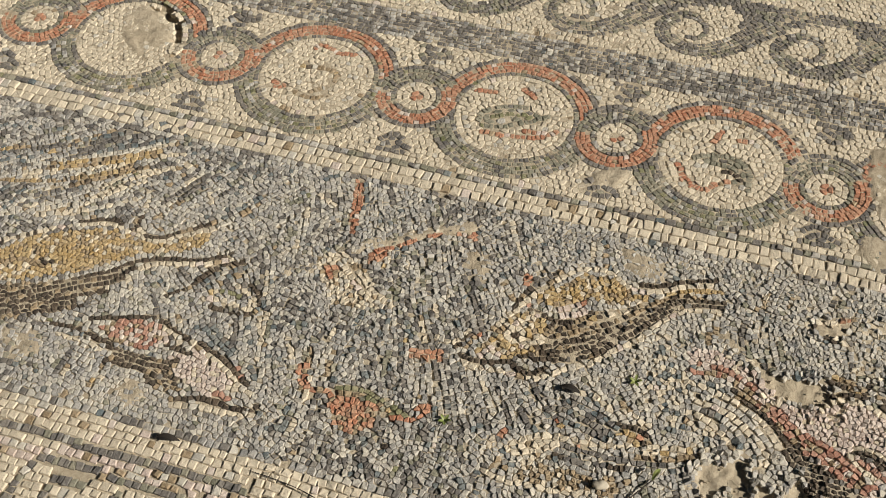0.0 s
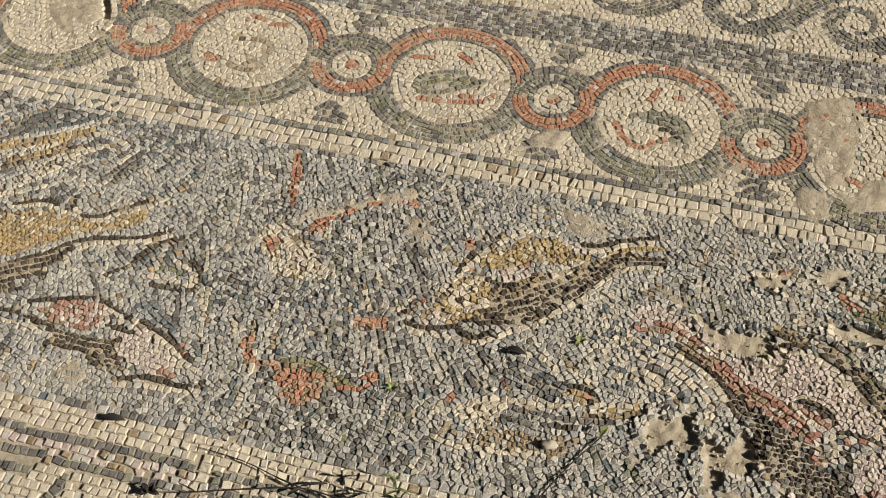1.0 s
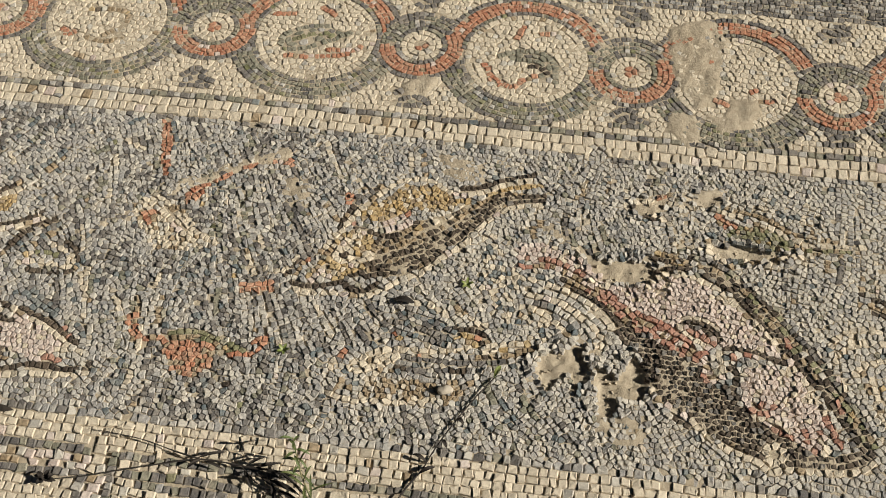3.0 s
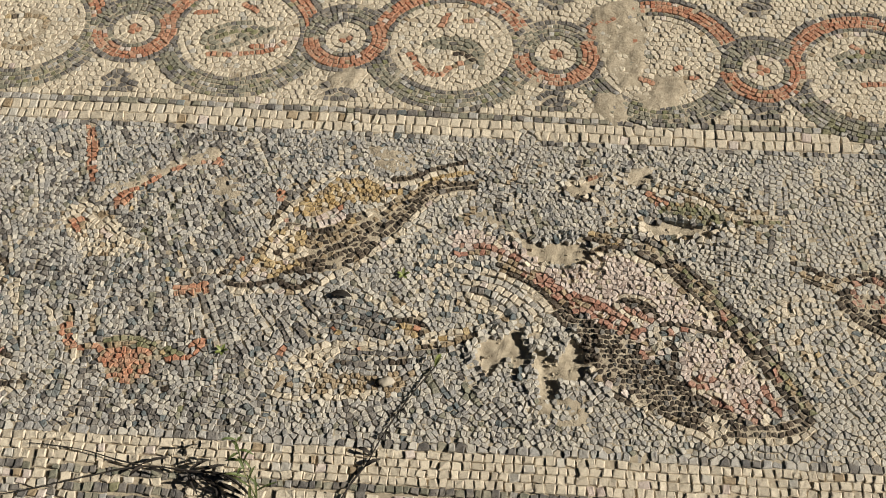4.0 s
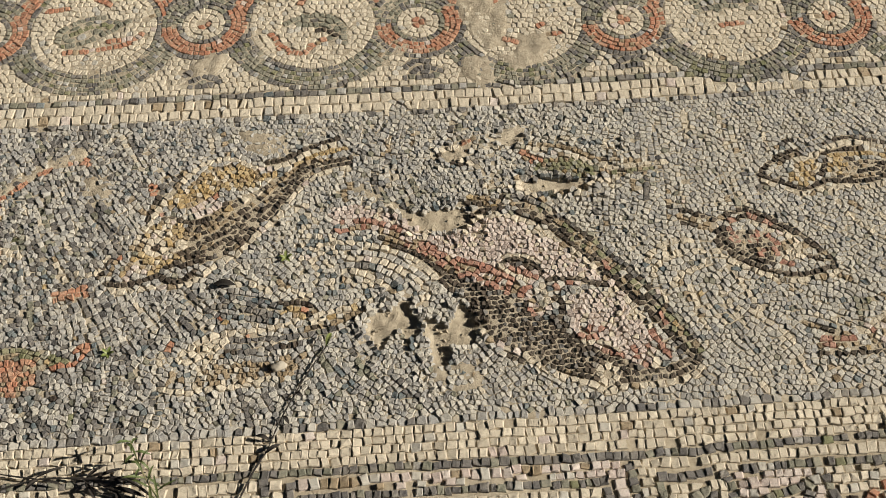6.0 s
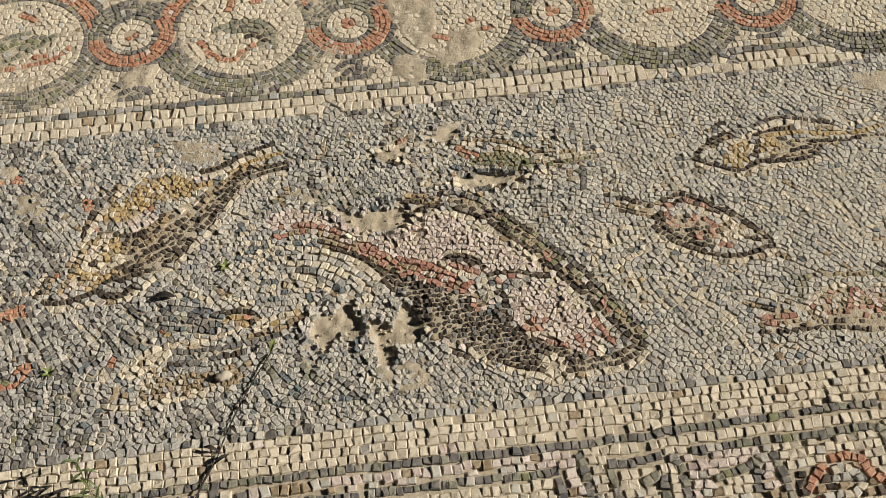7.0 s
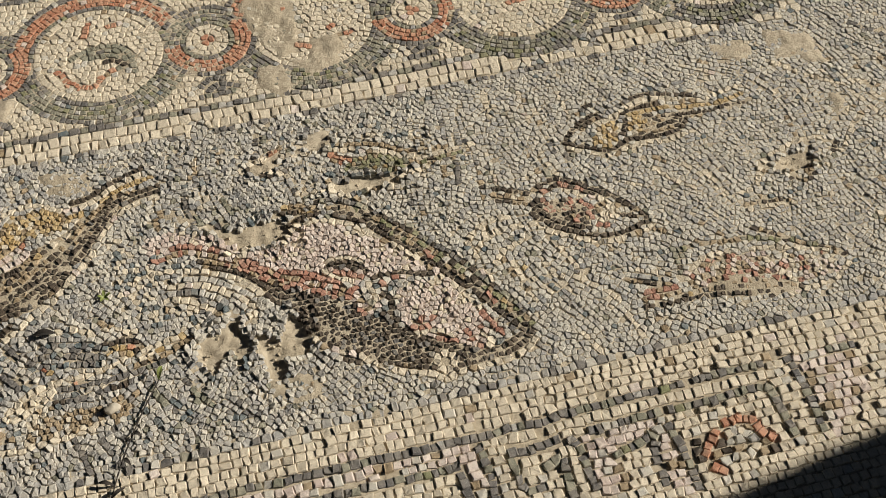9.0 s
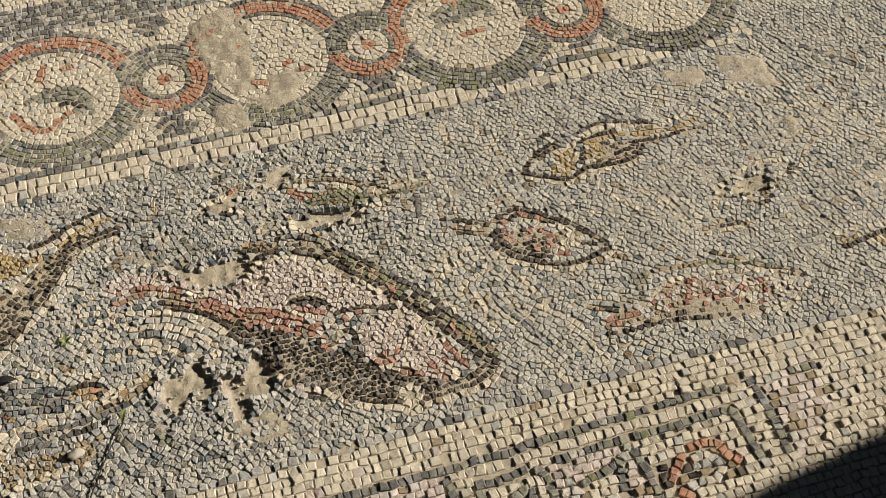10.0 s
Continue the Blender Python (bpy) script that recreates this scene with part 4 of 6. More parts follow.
area("yellow_fish", "oo", [(-0.884, -0.267), (-0.863, -0.252), (-0.834, -0.222), (-0.781, -0.194), (-0.741, -0.185), (-0.715, -0.191), (-0.679, -0.189), (-0.658, -0.172), (-0.629, -0.151), (-0.636, -0.179), (-0.667, -0.199), (-0.710, -0.217), (-0.751, -0.251), (-0.801, -0.280), (-0.861, -0.305)])
area("yellow_fish", "bd2", [(-0.859, -0.308), (-0.798, -0.286), (-0.746, -0.261), (-0.705, -0.238), (-0.697, -0.250), (-0.733, -0.285), (-0.752, -0.316), (-0.830, -0.356)])
area("pink_fish", "rp3", [(-0.698, -0.323), (-0.673, -0.304), (-0.635, -0.296), (-0.616, -0.306), (-0.620, -0.325), (-0.643, -0.336), (-0.672, -0.333)])
area("pink_fish", "pp", [(-0.602, -0.334), (-0.581, -0.313), (-0.542, -0.333), (-0.513, -0.353), (-0.538, -0.370), (-0.577, -0.359), (-0.595, -0.349)])
area("pink_fish", "bd", [(-0.678, -0.341), (-0.627, -0.340), (-0.592, -0.339), (-0.591, -0.354), (-0.569, -0.372), (-0.589, -0.378), (-0.621, -0.365), (-0.660, -0.360)])
area("bird_figure", "cc2", [(-0.502, -0.154), (-0.472, -0.134), (-0.444, -0.151), (-0.419, -0.178), (-0.391, -0.195), (-0.422, -0.213), (-0.455, -0.216), (-0.479, -0.189)])
area("crab", "kr2", [(-0.419, -0.336), (-0.394, -0.325), (-0.363, -0.331), (-0.357, -0.352), (-0.377, -0.369), (-0.398, -0.364)])
area("crab", "nn", [(-0.416, -0.318), (-0.379, -0.311), (-0.341, -0.323), (-0.331, -0.337), (-0.367, -0.328), (-0.405, -0.328)])
PITS.append([(-0.022, -0.308), (-0.005, -0.291), (0.019, -0.283), (0.028, -0.300), (0.031, -0.322), (0.014, -0.335), (0.007, -0.314), (-0.004, -0.325), (-0.007, -0.345), (-0.019, -0.335)])
PITS.append([(0.034, -0.301), (0.060, -0.315), (0.077, -0.284), (0.088, -0.304), (0.087, -0.339), (0.062, -0.341), (0.056, -0.366), (0.037, -0.350), (0.041, -0.322)])
PITS.append([(0.011, -0.154), (0.037, -0.169), (0.069, -0.162), (0.095, -0.175), (0.090, -0.190), (0.068, -0.198), (0.045, -0.195), (0.025, -0.177)])
PITS.append([(0.129, -0.066), (0.166, -0.057), (0.167, -0.076), (0.141, -0.081)])
PITS.append([(0.645, -0.229), (0.670, -0.225), (0.690, -0.221), (0.693, -0.236), (0.678, -0.247), (0.665, -0.244), (0.645, -0.239)])
area("inlay_a", "nn2", [(-0.103, 0.134), (-0.067, 0.152), (-0.039, 0.128), (-0.031, 0.093), (-0.051, 0.093), (-0.062, 0.121), (-0.087, 0.122)])
area("inlay_b", "nn2", [(-0.382, 0.111), (-0.374, 0.144), (-0.332, 0.159), (-0.305, 0.148), (-0.342, 0.115)])
area("inlay_e", "nn2", [(0.393, 0.117), (0.422, 0.149), (0.471, 0.146), (0.489, 0.110), (0.460, 0.122), (0.417, 0.114)])
row("corner_fish", "c", [(0.729, -0.327), (0.755, -0.326), (0.777, -0.328), (0.807, -0.330)])
row("corner_fish", "d", [(0.730, -0.346), (0.753, -0.342), (0.772, -0.339), (0.801, -0.339)])
area("corner_fish", "oo", [(0.729, -0.335), (0.798, -0.333), (0.820, -0.345), (0.783, -0.359)])
row("field_line", "c", [(-0.331, -0.224), (-0.306, -0.223), (-0.297, -0.200)])
row("field_line", "c", [(-0.066, -0.254), (-0.048, -0.250), (-0.030, -0.261)])
row("field_line", "l", [(-0.024, -0.282), (-0.016, -0.302)])
row("field_line", "c", [(-0.794, -0.097), (-0.769, -0.054), (-0.734, -0.028)])
row("field_line", "l", [(-0.894, -0.117), (-0.845, -0.090), (-0.784, -0.055), (-0.732, -0.016)])
row("field_line", "t", [(-0.921, -0.153), (-0.867, -0.137), (-0.817, -0.114), (-0.772, -0.080)])
row("field_line", "s", [(-0.907, -0.095), (-0.856, -0.069), (-0.806, -0.044)])
row("field_line", "s", [(-0.907, -0.178), (-0.868, -0.164), (-0.826, -0.141)])
row("field_line", "c", [(-0.795, -0.127), (-0.767, -0.091), (-0.708, -0.067)])
row("field_line", "l", [(-0.892, -0.204), (-0.832, -0.172), (-0.775, -0.136), (-0.750, -0.094)])
row("field_line", "c", [(0.703, -0.082), (0.746, -0.118), (0.780, -0.142)])
row("field_line", "l", [(0.756, -0.082), (0.795, -0.127), (0.847, -0.161)])
row("field_line", "l", [(0.812, -0.063), (0.847, -0.102), (0.884, -0.132)])
row("field_line", "s", [(0.828, -0.046), (0.861, -0.076), (0.896, -0.111)])
row("field_line", "c", [(0.509, -0.202), (0.525, -0.223), (0.545, -0.242)])
CEMENT.append([(-0.159, -0.042), (-0.126, -0.035), (-0.098, -0.053), (-0.104, -0.078), (-0.135, -0.074), (-0.153, -0.061)])
CEMENT.append([(-0.339, -0.106), (-0.319, -0.090), (-0.299, -0.105), (-0.306, -0.132), (-0.329, -0.138)])
CEMENT.append([(0.037, -0.367), (0.072, -0.362), (0.089, -0.372), (0.082, -0.395), (0.049, -0.390)])
CEMENT.append([(0.715, -0.031), (0.771, -0.056), (0.772, -0.103), (0.717, -0.079)])
CEMENT.append([(0.638, -0.039), (0.695, -0.044), (0.689, -0.072), (0.643, -0.063)])
CEMENT.append([(0.752, -0.145), (0.766, -0.147), (0.756, -0.182), (0.746, -0.180)])
CEMENT.append([(-0.653, -0.391), (-0.622, -0.373), (-0.599, -0.389), (-0.624, -0.409)])
CEMENT.append([(-0.804, -0.349), (-0.763, -0.345), (-0.741, -0.370), (-0.775, -0.397)])
CEMENT.append([(0.122, -0.059), (0.168, -0.051), (0.169, -0.080), (0.128, -0.077)])
CEMENT.append([(-0.025, -0.130), (0.005, -0.132), (0.009, -0.151), (-0.016, -0.146)])
CEMENT.append([(-0.470, -0.139), (-0.446, -0.113), (-0.399, -0.083), (-0.335, -0.049), (-0.333, -0.065), (-0.390, -0.090), (-0.431, -0.115), (-0.457, -0.139)])
CEMENT.append([(-0.556, -0.202), (-0.527, -0.179), (-0.496, -0.158), (-0.489, -0.168), (-0.522, -0.192), (-0.549, -0.210)])
CEMENT.append([(0.177, 0.093), (0.210, 0.094), (0.214, 0.069), (0.187, 0.042), (0.174, 0.065)])
CEMENT.append([(0.102, 0.066), (0.136, 0.061), (0.142, 0.027), (0.130, 0.002), (0.105, 0.032)])
CEMENT.append([(0.150, 0.062), (0.200, 0.068), (0.208, 0.046), (0.165, 0.039)])
CEMENT.append([(-0.926, 0.188), (-0.893, 0.211), (-0.846, 0.193), (-0.838, 0.139), (-0.864, 0.107), (-0.901, 0.139)])
CEMENT.append([(-0.222, 0.068), (-0.194, 0.090), (-0.174, 0.075), (-0.187, 0.052), (-0.211, 0.049)])
CEMENT.append([(0.099, 0.202), (0.153, 0.230), (0.176, 0.195), (0.161, 0.076), (0.135, 0.069), (0.111, 0.130)])
PITS.append([(0.155, -0.132), (0.190, -0.132), (0.231, -0.135), (0.226, -0.151), (0.182, -0.152), (0.157, -0.147)])
PITS.append([(0.067, -0.081), (0.096, -0.076), (0.096, -0.093), (0.073, -0.101)])
row("meander", "ssk", [(0.136, -0.474), (0.173, -0.474), (0.202, -0.473), (0.236, -0.475), (0.259, -0.472), (0.293, -0.474), (0.318, -0.471), (0.377, -0.470), (0.437, -0.469), (0.497, -0.468), (0.530, -0.470)], 0.0084, 0.0072)
row("meander", "ssk", [(0.131, -0.498), (0.167, -0.500), (0.198, -0.499)], 0.0084, 0.0072)
row("meander", "ssk", [(0.198, -0.508), (0.200, -0.522), (0.200, -0.539)], 0.0084, 0.0072)
row("meander", "ssk", [(0.223, -0.484), (0.225, -0.501), (0.225, -0.524), (0.223, -0.544)], 0.0084, 0.0072)
row("meander", "ssk", [(0.251, -0.499), (0.275, -0.499), (0.302, -0.495)], 0.0084, 0.0072)
row("meander", "ssk", [(0.250, -0.506), (0.251, -0.523), (0.255, -0.540), (0.275, -0.541)], 0.0084, 0.0072)
row("meander", "ssk", [(0.281, -0.521), (0.298, -0.517), (0.296, -0.538), (0.296, -0.559)], 0.0084, 0.0072)
row("meander", "ssk", [(0.312, -0.497), (0.317, -0.511), (0.319, -0.535), (0.320, -0.560)], 0.0084, 0.0072)
row("meander", "ssk", [(0.334, -0.495), (0.369, -0.495), (0.410, -0.494), (0.457, -0.496), (0.479, -0.494), (0.512, -0.494), (0.525, -0.498)], 0.0084, 0.0072)
row("meander", "ssk", [(0.350, -0.527), (0.369, -0.522), (0.391, -0.517), (0.388, -0.538), (0.385, -0.570)], 0.0084, 0.0072)
row("meander", "ssk", [(0.410, -0.509), (0.414, -0.531), (0.415, -0.556), (0.415, -0.582)], 0.0084, 0.0072)
row("meander", "ssk", [(0.524, -0.501), (0.525, -0.522), (0.528, -0.551)], 0.0084, 0.0072)
row("meander", "ssk", [(0.555, -0.469), (0.558, -0.493), (0.559, -0.519), (0.557, -0.559)], 0.0084, 0.0072)
row("meander", "ssk", [(0.599, -0.471), (0.632, -0.471)], 0.0084, 0.0072)
row("meander", "ssk", [(-0.647, -0.467), (-0.611, -0.465), (-0.552, -0.463), (-0.492, -0.462), (-0.451, -0.464)], 0.0084, 0.0072)
row("meander", "ssk", [(-0.431, -0.466), (-0.402, -0.465), (-0.343, -0.467), (-0.280, -0.467)], 0.0084, 0.0072)
row("meander", "ssk", [(-0.595, -0.490), (-0.541, -0.490), (-0.500, -0.490), (-0.456, -0.489)], 0.0084, 0.0072)
row("meander", "ssk", [(-0.430, -0.469), (-0.429, -0.484), (-0.427, -0.506), (-0.425, -0.530)], 0.0084, 0.0072)
row("meander", "ssk", [(-0.455, -0.492), (-0.456, -0.511), (-0.454, -0.535)], 0.0084, 0.0072)
row("meander", "ssk", [(-0.414, -0.485), (-0.385, -0.484), (-0.345, -0.483), (-0.297, -0.488)], 0.0084, 0.0072)
row("meander", "ssk", [(-0.578, -0.503), (-0.582, -0.522), (-0.591, -0.543)], 0.0084, 0.0072)
area("meander", "pp2", [(0.135, -0.476), (0.223, -0.480), (0.223, -0.544), (0.202, -0.540), (0.197, -0.503), (0.131, -0.496)])
area("meander", "pp2", [(0.318, -0.500), (0.412, -0.498), (0.414, -0.582), (0.388, -0.577), (0.390, -0.520), (0.347, -0.527), (0.353, -0.570), (0.321, -0.564)])
area("meander", "pp2", [(0.557, -0.471), (0.620, -0.469), (0.632, -0.511), (0.568, -0.562), (0.557, -0.516)])
area("meander", "pp2", [(-0.669, -0.473), (-0.610, -0.469), (-0.449, -0.467), (-0.460, -0.487), (-0.542, -0.487), (-0.661, -0.491)])
area("meander", "pp2", [(-0.454, -0.494), (-0.436, -0.470), (-0.422, -0.529), (-0.452, -0.535)])
row("inlay_a", "k", [(-0.109, 0.130), (-0.090, 0.141), (-0.069, 0.144), (-0.051, 0.140), (-0.038, 0.124), (-0.035, 0.100)])
row("inlay_a", "d", [(-0.069, 0.119), (-0.055, 0.119), (-0.044, 0.105)])
row("inlay_a", "k", [(-0.084, 0.127), (-0.063, 0.129), (-0.048, 0.118)])
row("inlay_a", "r", [(-0.125, 0.115), (-0.115, 0.097), (-0.104, 0.087), (-0.086, 0.080), (-0.075, 0.093), (-0.056, 0.103)])
row("inlay_a", "r", [(-0.116, 0.090), (-0.098, 0.081)])
row("inlay_a", "r", [(-0.089, 0.164), (-0.079, 0.190)])
row("inlay_a", "r", [(-0.060, 0.175), (-0.043, 0.178)])
row("inlay_b", "k", [(-0.384, 0.117), (-0.379, 0.137), (-0.353, 0.154), (-0.323, 0.157)])
row("inlay_b", "k", [(-0.378, 0.110), (-0.350, 0.116), (-0.324, 0.131), (-0.296, 0.151)])
row("inlay_b", "n", [(-0.369, 0.129), (-0.346, 0.141), (-0.324, 0.143)])
row("inlay_b", "r", [(-0.375, 0.100), (-0.349, 0.100), (-0.321, 0.104), (-0.297, 0.111), (-0.279, 0.131)])
row("inlay_b", "r", [(-0.323, 0.114), (-0.288, 0.120)])
row("inlay_b", "r", [(-0.404, 0.171), (-0.374, 0.175)])
row("inlay_b", "r", [(-0.344, 0.192), (-0.321, 0.176)])
row("inlay_c", "r", [(-0.665, 0.114), (-0.651, 0.101)])
row("inlay_c", "r", [(-0.660, 0.102), (-0.647, 0.110)])
row("inlay_c", "r", [(-0.636, 0.187), (-0.628, 0.198), (-0.600, 0.189), (-0.577, 0.192)])
row("inlay_c", "t", [(-0.639, 0.150), (-0.616, 0.154), (-0.590, 0.150), (-0.589, 0.125), (-0.610, 0.107)])
row("inlay_c", "t", [(-0.631, 0.101), (-0.605, 0.095), (-0.585, 0.106)])
row("inlay_d", "r", [(0.202, 0.107), (0.214, 0.113)])
row("inlay_d", "r", [(0.213, 0.094), (0.231, 0.094)])
row("inlay_d", "r", [(0.152, 0.091), (0.178, 0.081)])
row("inlay_d", "k", [(0.149, 0.106), (0.156, 0.124), (0.178, 0.128)])
row("inlay_d", "r", [(0.141, 0.154), (0.159, 0.154)])
row("inlay_e", "r", [(0.424, 0.160), (0.439, 0.145)])
row("inlay_e", "r", [(0.427, 0.092), (0.456, 0.095)])
row("inlay_e", "k", [(0.399, 0.134), (0.429, 0.150), (0.464, 0.146), (0.482, 0.127)])
row("inlay_e", "k", [(0.400, 0.115), (0.426, 0.125), (0.457, 0.124)])
PITS.append([(-0.891, 0.211), (-0.863, 0.211), (-0.829, 0.188), (-0.822, 0.150), (-0.834, 0.139), (-0.841, 0.176), (-0.865, 0.192)])
row("lower_band", "c", [(X0, -0.4608), (X1, -0.4618)], 0.0103, 0.0096, True)

# the water: rows of stones that flow round the figures
def flow(x, y):
    if x < -0.55 and y > -0.17:
        return radians(20 + 50 * float(fbm(np.array([x]), np.array([y]), 4.5, 31, 2)[0]))
    return radians(98 + 150 * (float(fbm(np.array([x]), np.array([y]), 4.5, 31, 2)[0]) - 0.5) + (28 if x > 0.45 else 0))


figures = [p for _, _, p in AREAS] + PITS
for _ in range(1700):
    x, y = random.uniform(-1.15, X1), random.uniform(-0.42, -0.03)
    if x > 0.79:
        y = random.uniform(-0.4, 0.3)
    pts, run = [(x, y)], random.choice((0.010, 0.014, 0.022))
    for _ in range(3):
        a = flow(*pts[-1])
        pts.append((pts[-1][0] + run * math.cos(a), pts[-1][1] + run * math.sin(a)))
    top_y = -0.03 if x < 0.79 else 0.5
    qx, qy = np.array([q[0] for q in pts]), np.array([q[1] for q in pts])
    if qy.max() < top_y and qy.min() > -0.418 and not any(inside(p, qx, qy).any() for p in figures):
        row("fish_panel", random.choice(("l", "llg", "gl", "lgl", "lc", "g", "ggl", "lgt") if x > random.gauss(0.22, 0.15) else ("g", "ggl", "g", "gs", "gb", "gl", "lc", "s", "lgt", "gk")), pts, random.uniform(0.0060, 0.0074), random.uniform(0.0054, 0.0063))

# ---- the stones between: spread evenly, then eased into place ----
CELL = 0.0017
NX, NY = int((X1 - X0) / CELL), int((Y1 - Y0) / CELL)


def zone(x, y):
    if x < 0.742 and y > 0.021:
        return "roundel_ground" if y < 0.25 else "scroll_ground"
    return "fish_panel" if y > -0.427 else "meander"


# what survives of the floor
FLOOR = [(-1.17, 0.14), (-0.9, 0.30), (0.08, 0.56), (0.42, 0.38), (1.06, 0.02), (0.98, -0.2), (0.68, -0.70), (0.2, -0.66), (-0.74, -0.62), (-0.95, -0.3)]
kept = inside(FLOOR, np.array([s[0] for s in SEEDS]), np.array([s[1] for s in SEEDS]))
SEEDS[:] = [s for s, k in zip(SEEDS, kept) if k]
FIXED = len(SEEDS)
loose = []
near_rows = {}
for s in SEEDS:
    near_rows.setdefault((int(s[0] // 0.016), int(s[1] // 0.016)), []).append(s)


def clear(x, y):
    """Whether a stone here would keep off the stones of the rows."""
    i, j = int(x // 0.016), int(y // 0.016)
    for a in (i - 1, i, i + 1):
        for b in (j - 1, j, j + 1):
            for u, v, turn, length, width, *_ in near_rows.get((a, b), ()):
                c, s = math.cos(turn), math.sin(turn)
                if abs((x - u) * c + (y - v) * s) < length / 2 + 0.0011 and abs((y - v) * c - (x - u) * s) < width / 2 + 0.0011:
                    return False
    return True


for wanted, pitch, shake, gap, brick in (({"fish_panel"}, 0.0058, 0.3, 0.0046, 0.5), ({"roundel_ground", "scroll_ground"}, 0.0077, 0.25, 0.0060, 0.5), ({"meander"}, 0.0097, 0.13, 0.0070, 0.4)):
    for j in range(int((Y1 - Y0) / pitch)):
        for i in range(int((X1 - X0) / pitch)):
            x = X0 + (i + 0.5 + brick * (j % 2) + random.uniform(-shake, shake)) * pitch
            y = Y0 + (j + 0.5 + random.uniform(-shake, shake)) * pitch
            if zone(x, y) in wanted and inside(FLOOR, np.array([x]), np.array([y]))[0] and free(x, y, gap) and clear(x, y):
                loose.append((x, y))
fixed_xy = np.array([s[:2] for s in SEEDS])
loose = np.array(loose)
gx, gy = np.meshgrid(X0 + (np.arange(NX) + 0.5) * CELL, Y0 + (np.arange(NY) + 0.5) * CELL)


def nearest(points, reach):
    """For each cell of a raster the number of the nearest point, by jump flooding."""
    best = np.full((NY, NX), -1)
    ix = np.clip(((points[:, 0] - X0) / CELL).astype(int), 0, NX - 1)
    iy = np.clip(((points[:, 1] - Y0) / CELL).astype(int), 0, NY - 1)
    best[iy, ix] = np.arange(len(points))
    far = np.where(best >= 0, (points[best, 0] - gx) ** 2 + (points[best, 1] - gy) ** 2, 1e9)
    while reach:
        for dy in (-reach, 0, reach):
            for dx in (-reach, 0, reach):
                if dx or dy:
                    to = (slice(max(0, dy), NY + min(0, dy)), slice(max(0, dx), NX + min(0, dx)))
                    of = (slice(max(0, -dy), NY + min(0, -dy)), slice(max(0, -dx), NX + min(0, -dx)))
                    other = best[of]
                    d = np.where(other >= 0, (points[other, 0] - gx[to]) ** 2 + (points[other, 1] - gy[to]) ** 2, 1e9)
                    closer = d < far[to]
                    best[to] = np.where(closer, other, best[to])
                    far[to] = np.where(closer, d, far[to])
        reach //= 2
    return best


for _ in range(3):
    every = np.vstack([fixed_xy, loose])
    cells = nearest(every, 4).ravel()
    some = (cells >= 0) & inside(FLOOR, gx.ravel(), gy.ravel())
    cells = cells[some]
    n = np.bincount(cells, minlength=len(every)).clip(1)
    mean = np.stack([np.bincount(cells, gx.ravel()[some], len(every)) / n, np.bincount(cells, gy.ravel()[some], len(every)) / n], 1)
    calm = (loose[:, 1] < -0.427)[:, None]
    loose = np.where(calm, loose + 0.15 * (mean[FIXED:] - loose), mean[FIXED:])

# each loose stone takes the lie of the row next to it
guide = nearest(fixed_xy, 64)
gi = np.clip(((loose[:, 0] - X0) / CELL).astype(int), 0, NX - 1)
gj = np.clip(((loose[:, 1] - Y0) / CELL).astype(int), 0, NY - 1)
near = guide[gj, gi]
owner_of = [zone(x, y) for x, y in loose]
mix_of = ["field" if o == "fish_panel" else "white" for o in owner_of]
for name, palette, poly in AREAS:
    for k in np.nonzero(inside(poly, loose[:, 0], loose[:, 1]))[0]:
        owner_of[k], mix_of[k] = name, palette
pale = fbm(loose[:, 0], loose[:, 1], 6.0, 21)
for k, (x, y) in enumerate(loose):
    turn = (SEEDS[near[k]][2] if y > -0.427 else 0.0) + random.gauss(0, 0.22 if owner_of[k] == "fish_panel" else 0.10)
    colour = random.choice(PALETTE[mix_of[k]])
    if mix_of[k] == "field":
        # the water is darker to one end of the panel and paler to the other
        tone = pale[k] + 0.04 + 0.26 * x + random.gauss(0, 0.06)
        tone += sum(0.22 * math.exp(-((x - u) ** 2 + (y - v) ** 2) / 0.010) for u, v in ((0.33, -0.24), (-0.05, -0.17), (0.40, -0.08), (0.38, -0.36), (0.50, -0.24), (0.05, -0.40), (0.62, -0.10)))
        colour = colour if random.random() < (0.6 if x < 0.2 else 0.4) else "l" if tone > 0.56 else "s" if tone < 0.36 else "g"
    big = {"fish_panel": 0.0098, "meander": 0.0122}.get(owner_of[k], 0.0116)
    SEEDS.append((x, y, turn, big * 1.1, big, colour, owner_of[k]))

# ---- what has been lost: holes, mortar repairs ----
sx, sy = np.array([s[0] for s in SEEDS]), np.array([s[1] for s in SEEDS])
wob_x, wob_y = sx + 0.012 * (fbm(sx, sy, 60.0, 5) - 0.5), sy + 0.012 * (fbm(sx, sy, 60.0, 6) - 0.5)
gone = np.zeros(len(SEEDS), bool)
for poly in PITS:
    gone |= inside(poly, wob_x, wob_y)
covered = np.zeros(len(SEEDS), bool)
for poly in CEMENT:
    covered |= inside(poly, wob_x, wob_y)
gone |= covered & (np.array([random.random() for _ in SEEDS]) < 0.35)
gone |= np.array([random.random() for _ in SEEDS]) < 0.008


# stones round a hole have been jolted out of true
shaken = np.zeros(len(SEEDS), bool)
for poly in PITS:
    px, py = sum(p[0] for p in poly) / len(poly), sum(p[1] for p in poly) / len(poly)
    shaken |= inside([(px + 1.7 * (u - px), py + 1.9 * (v - py)) for u, v in poly], wob_x, wob_y)


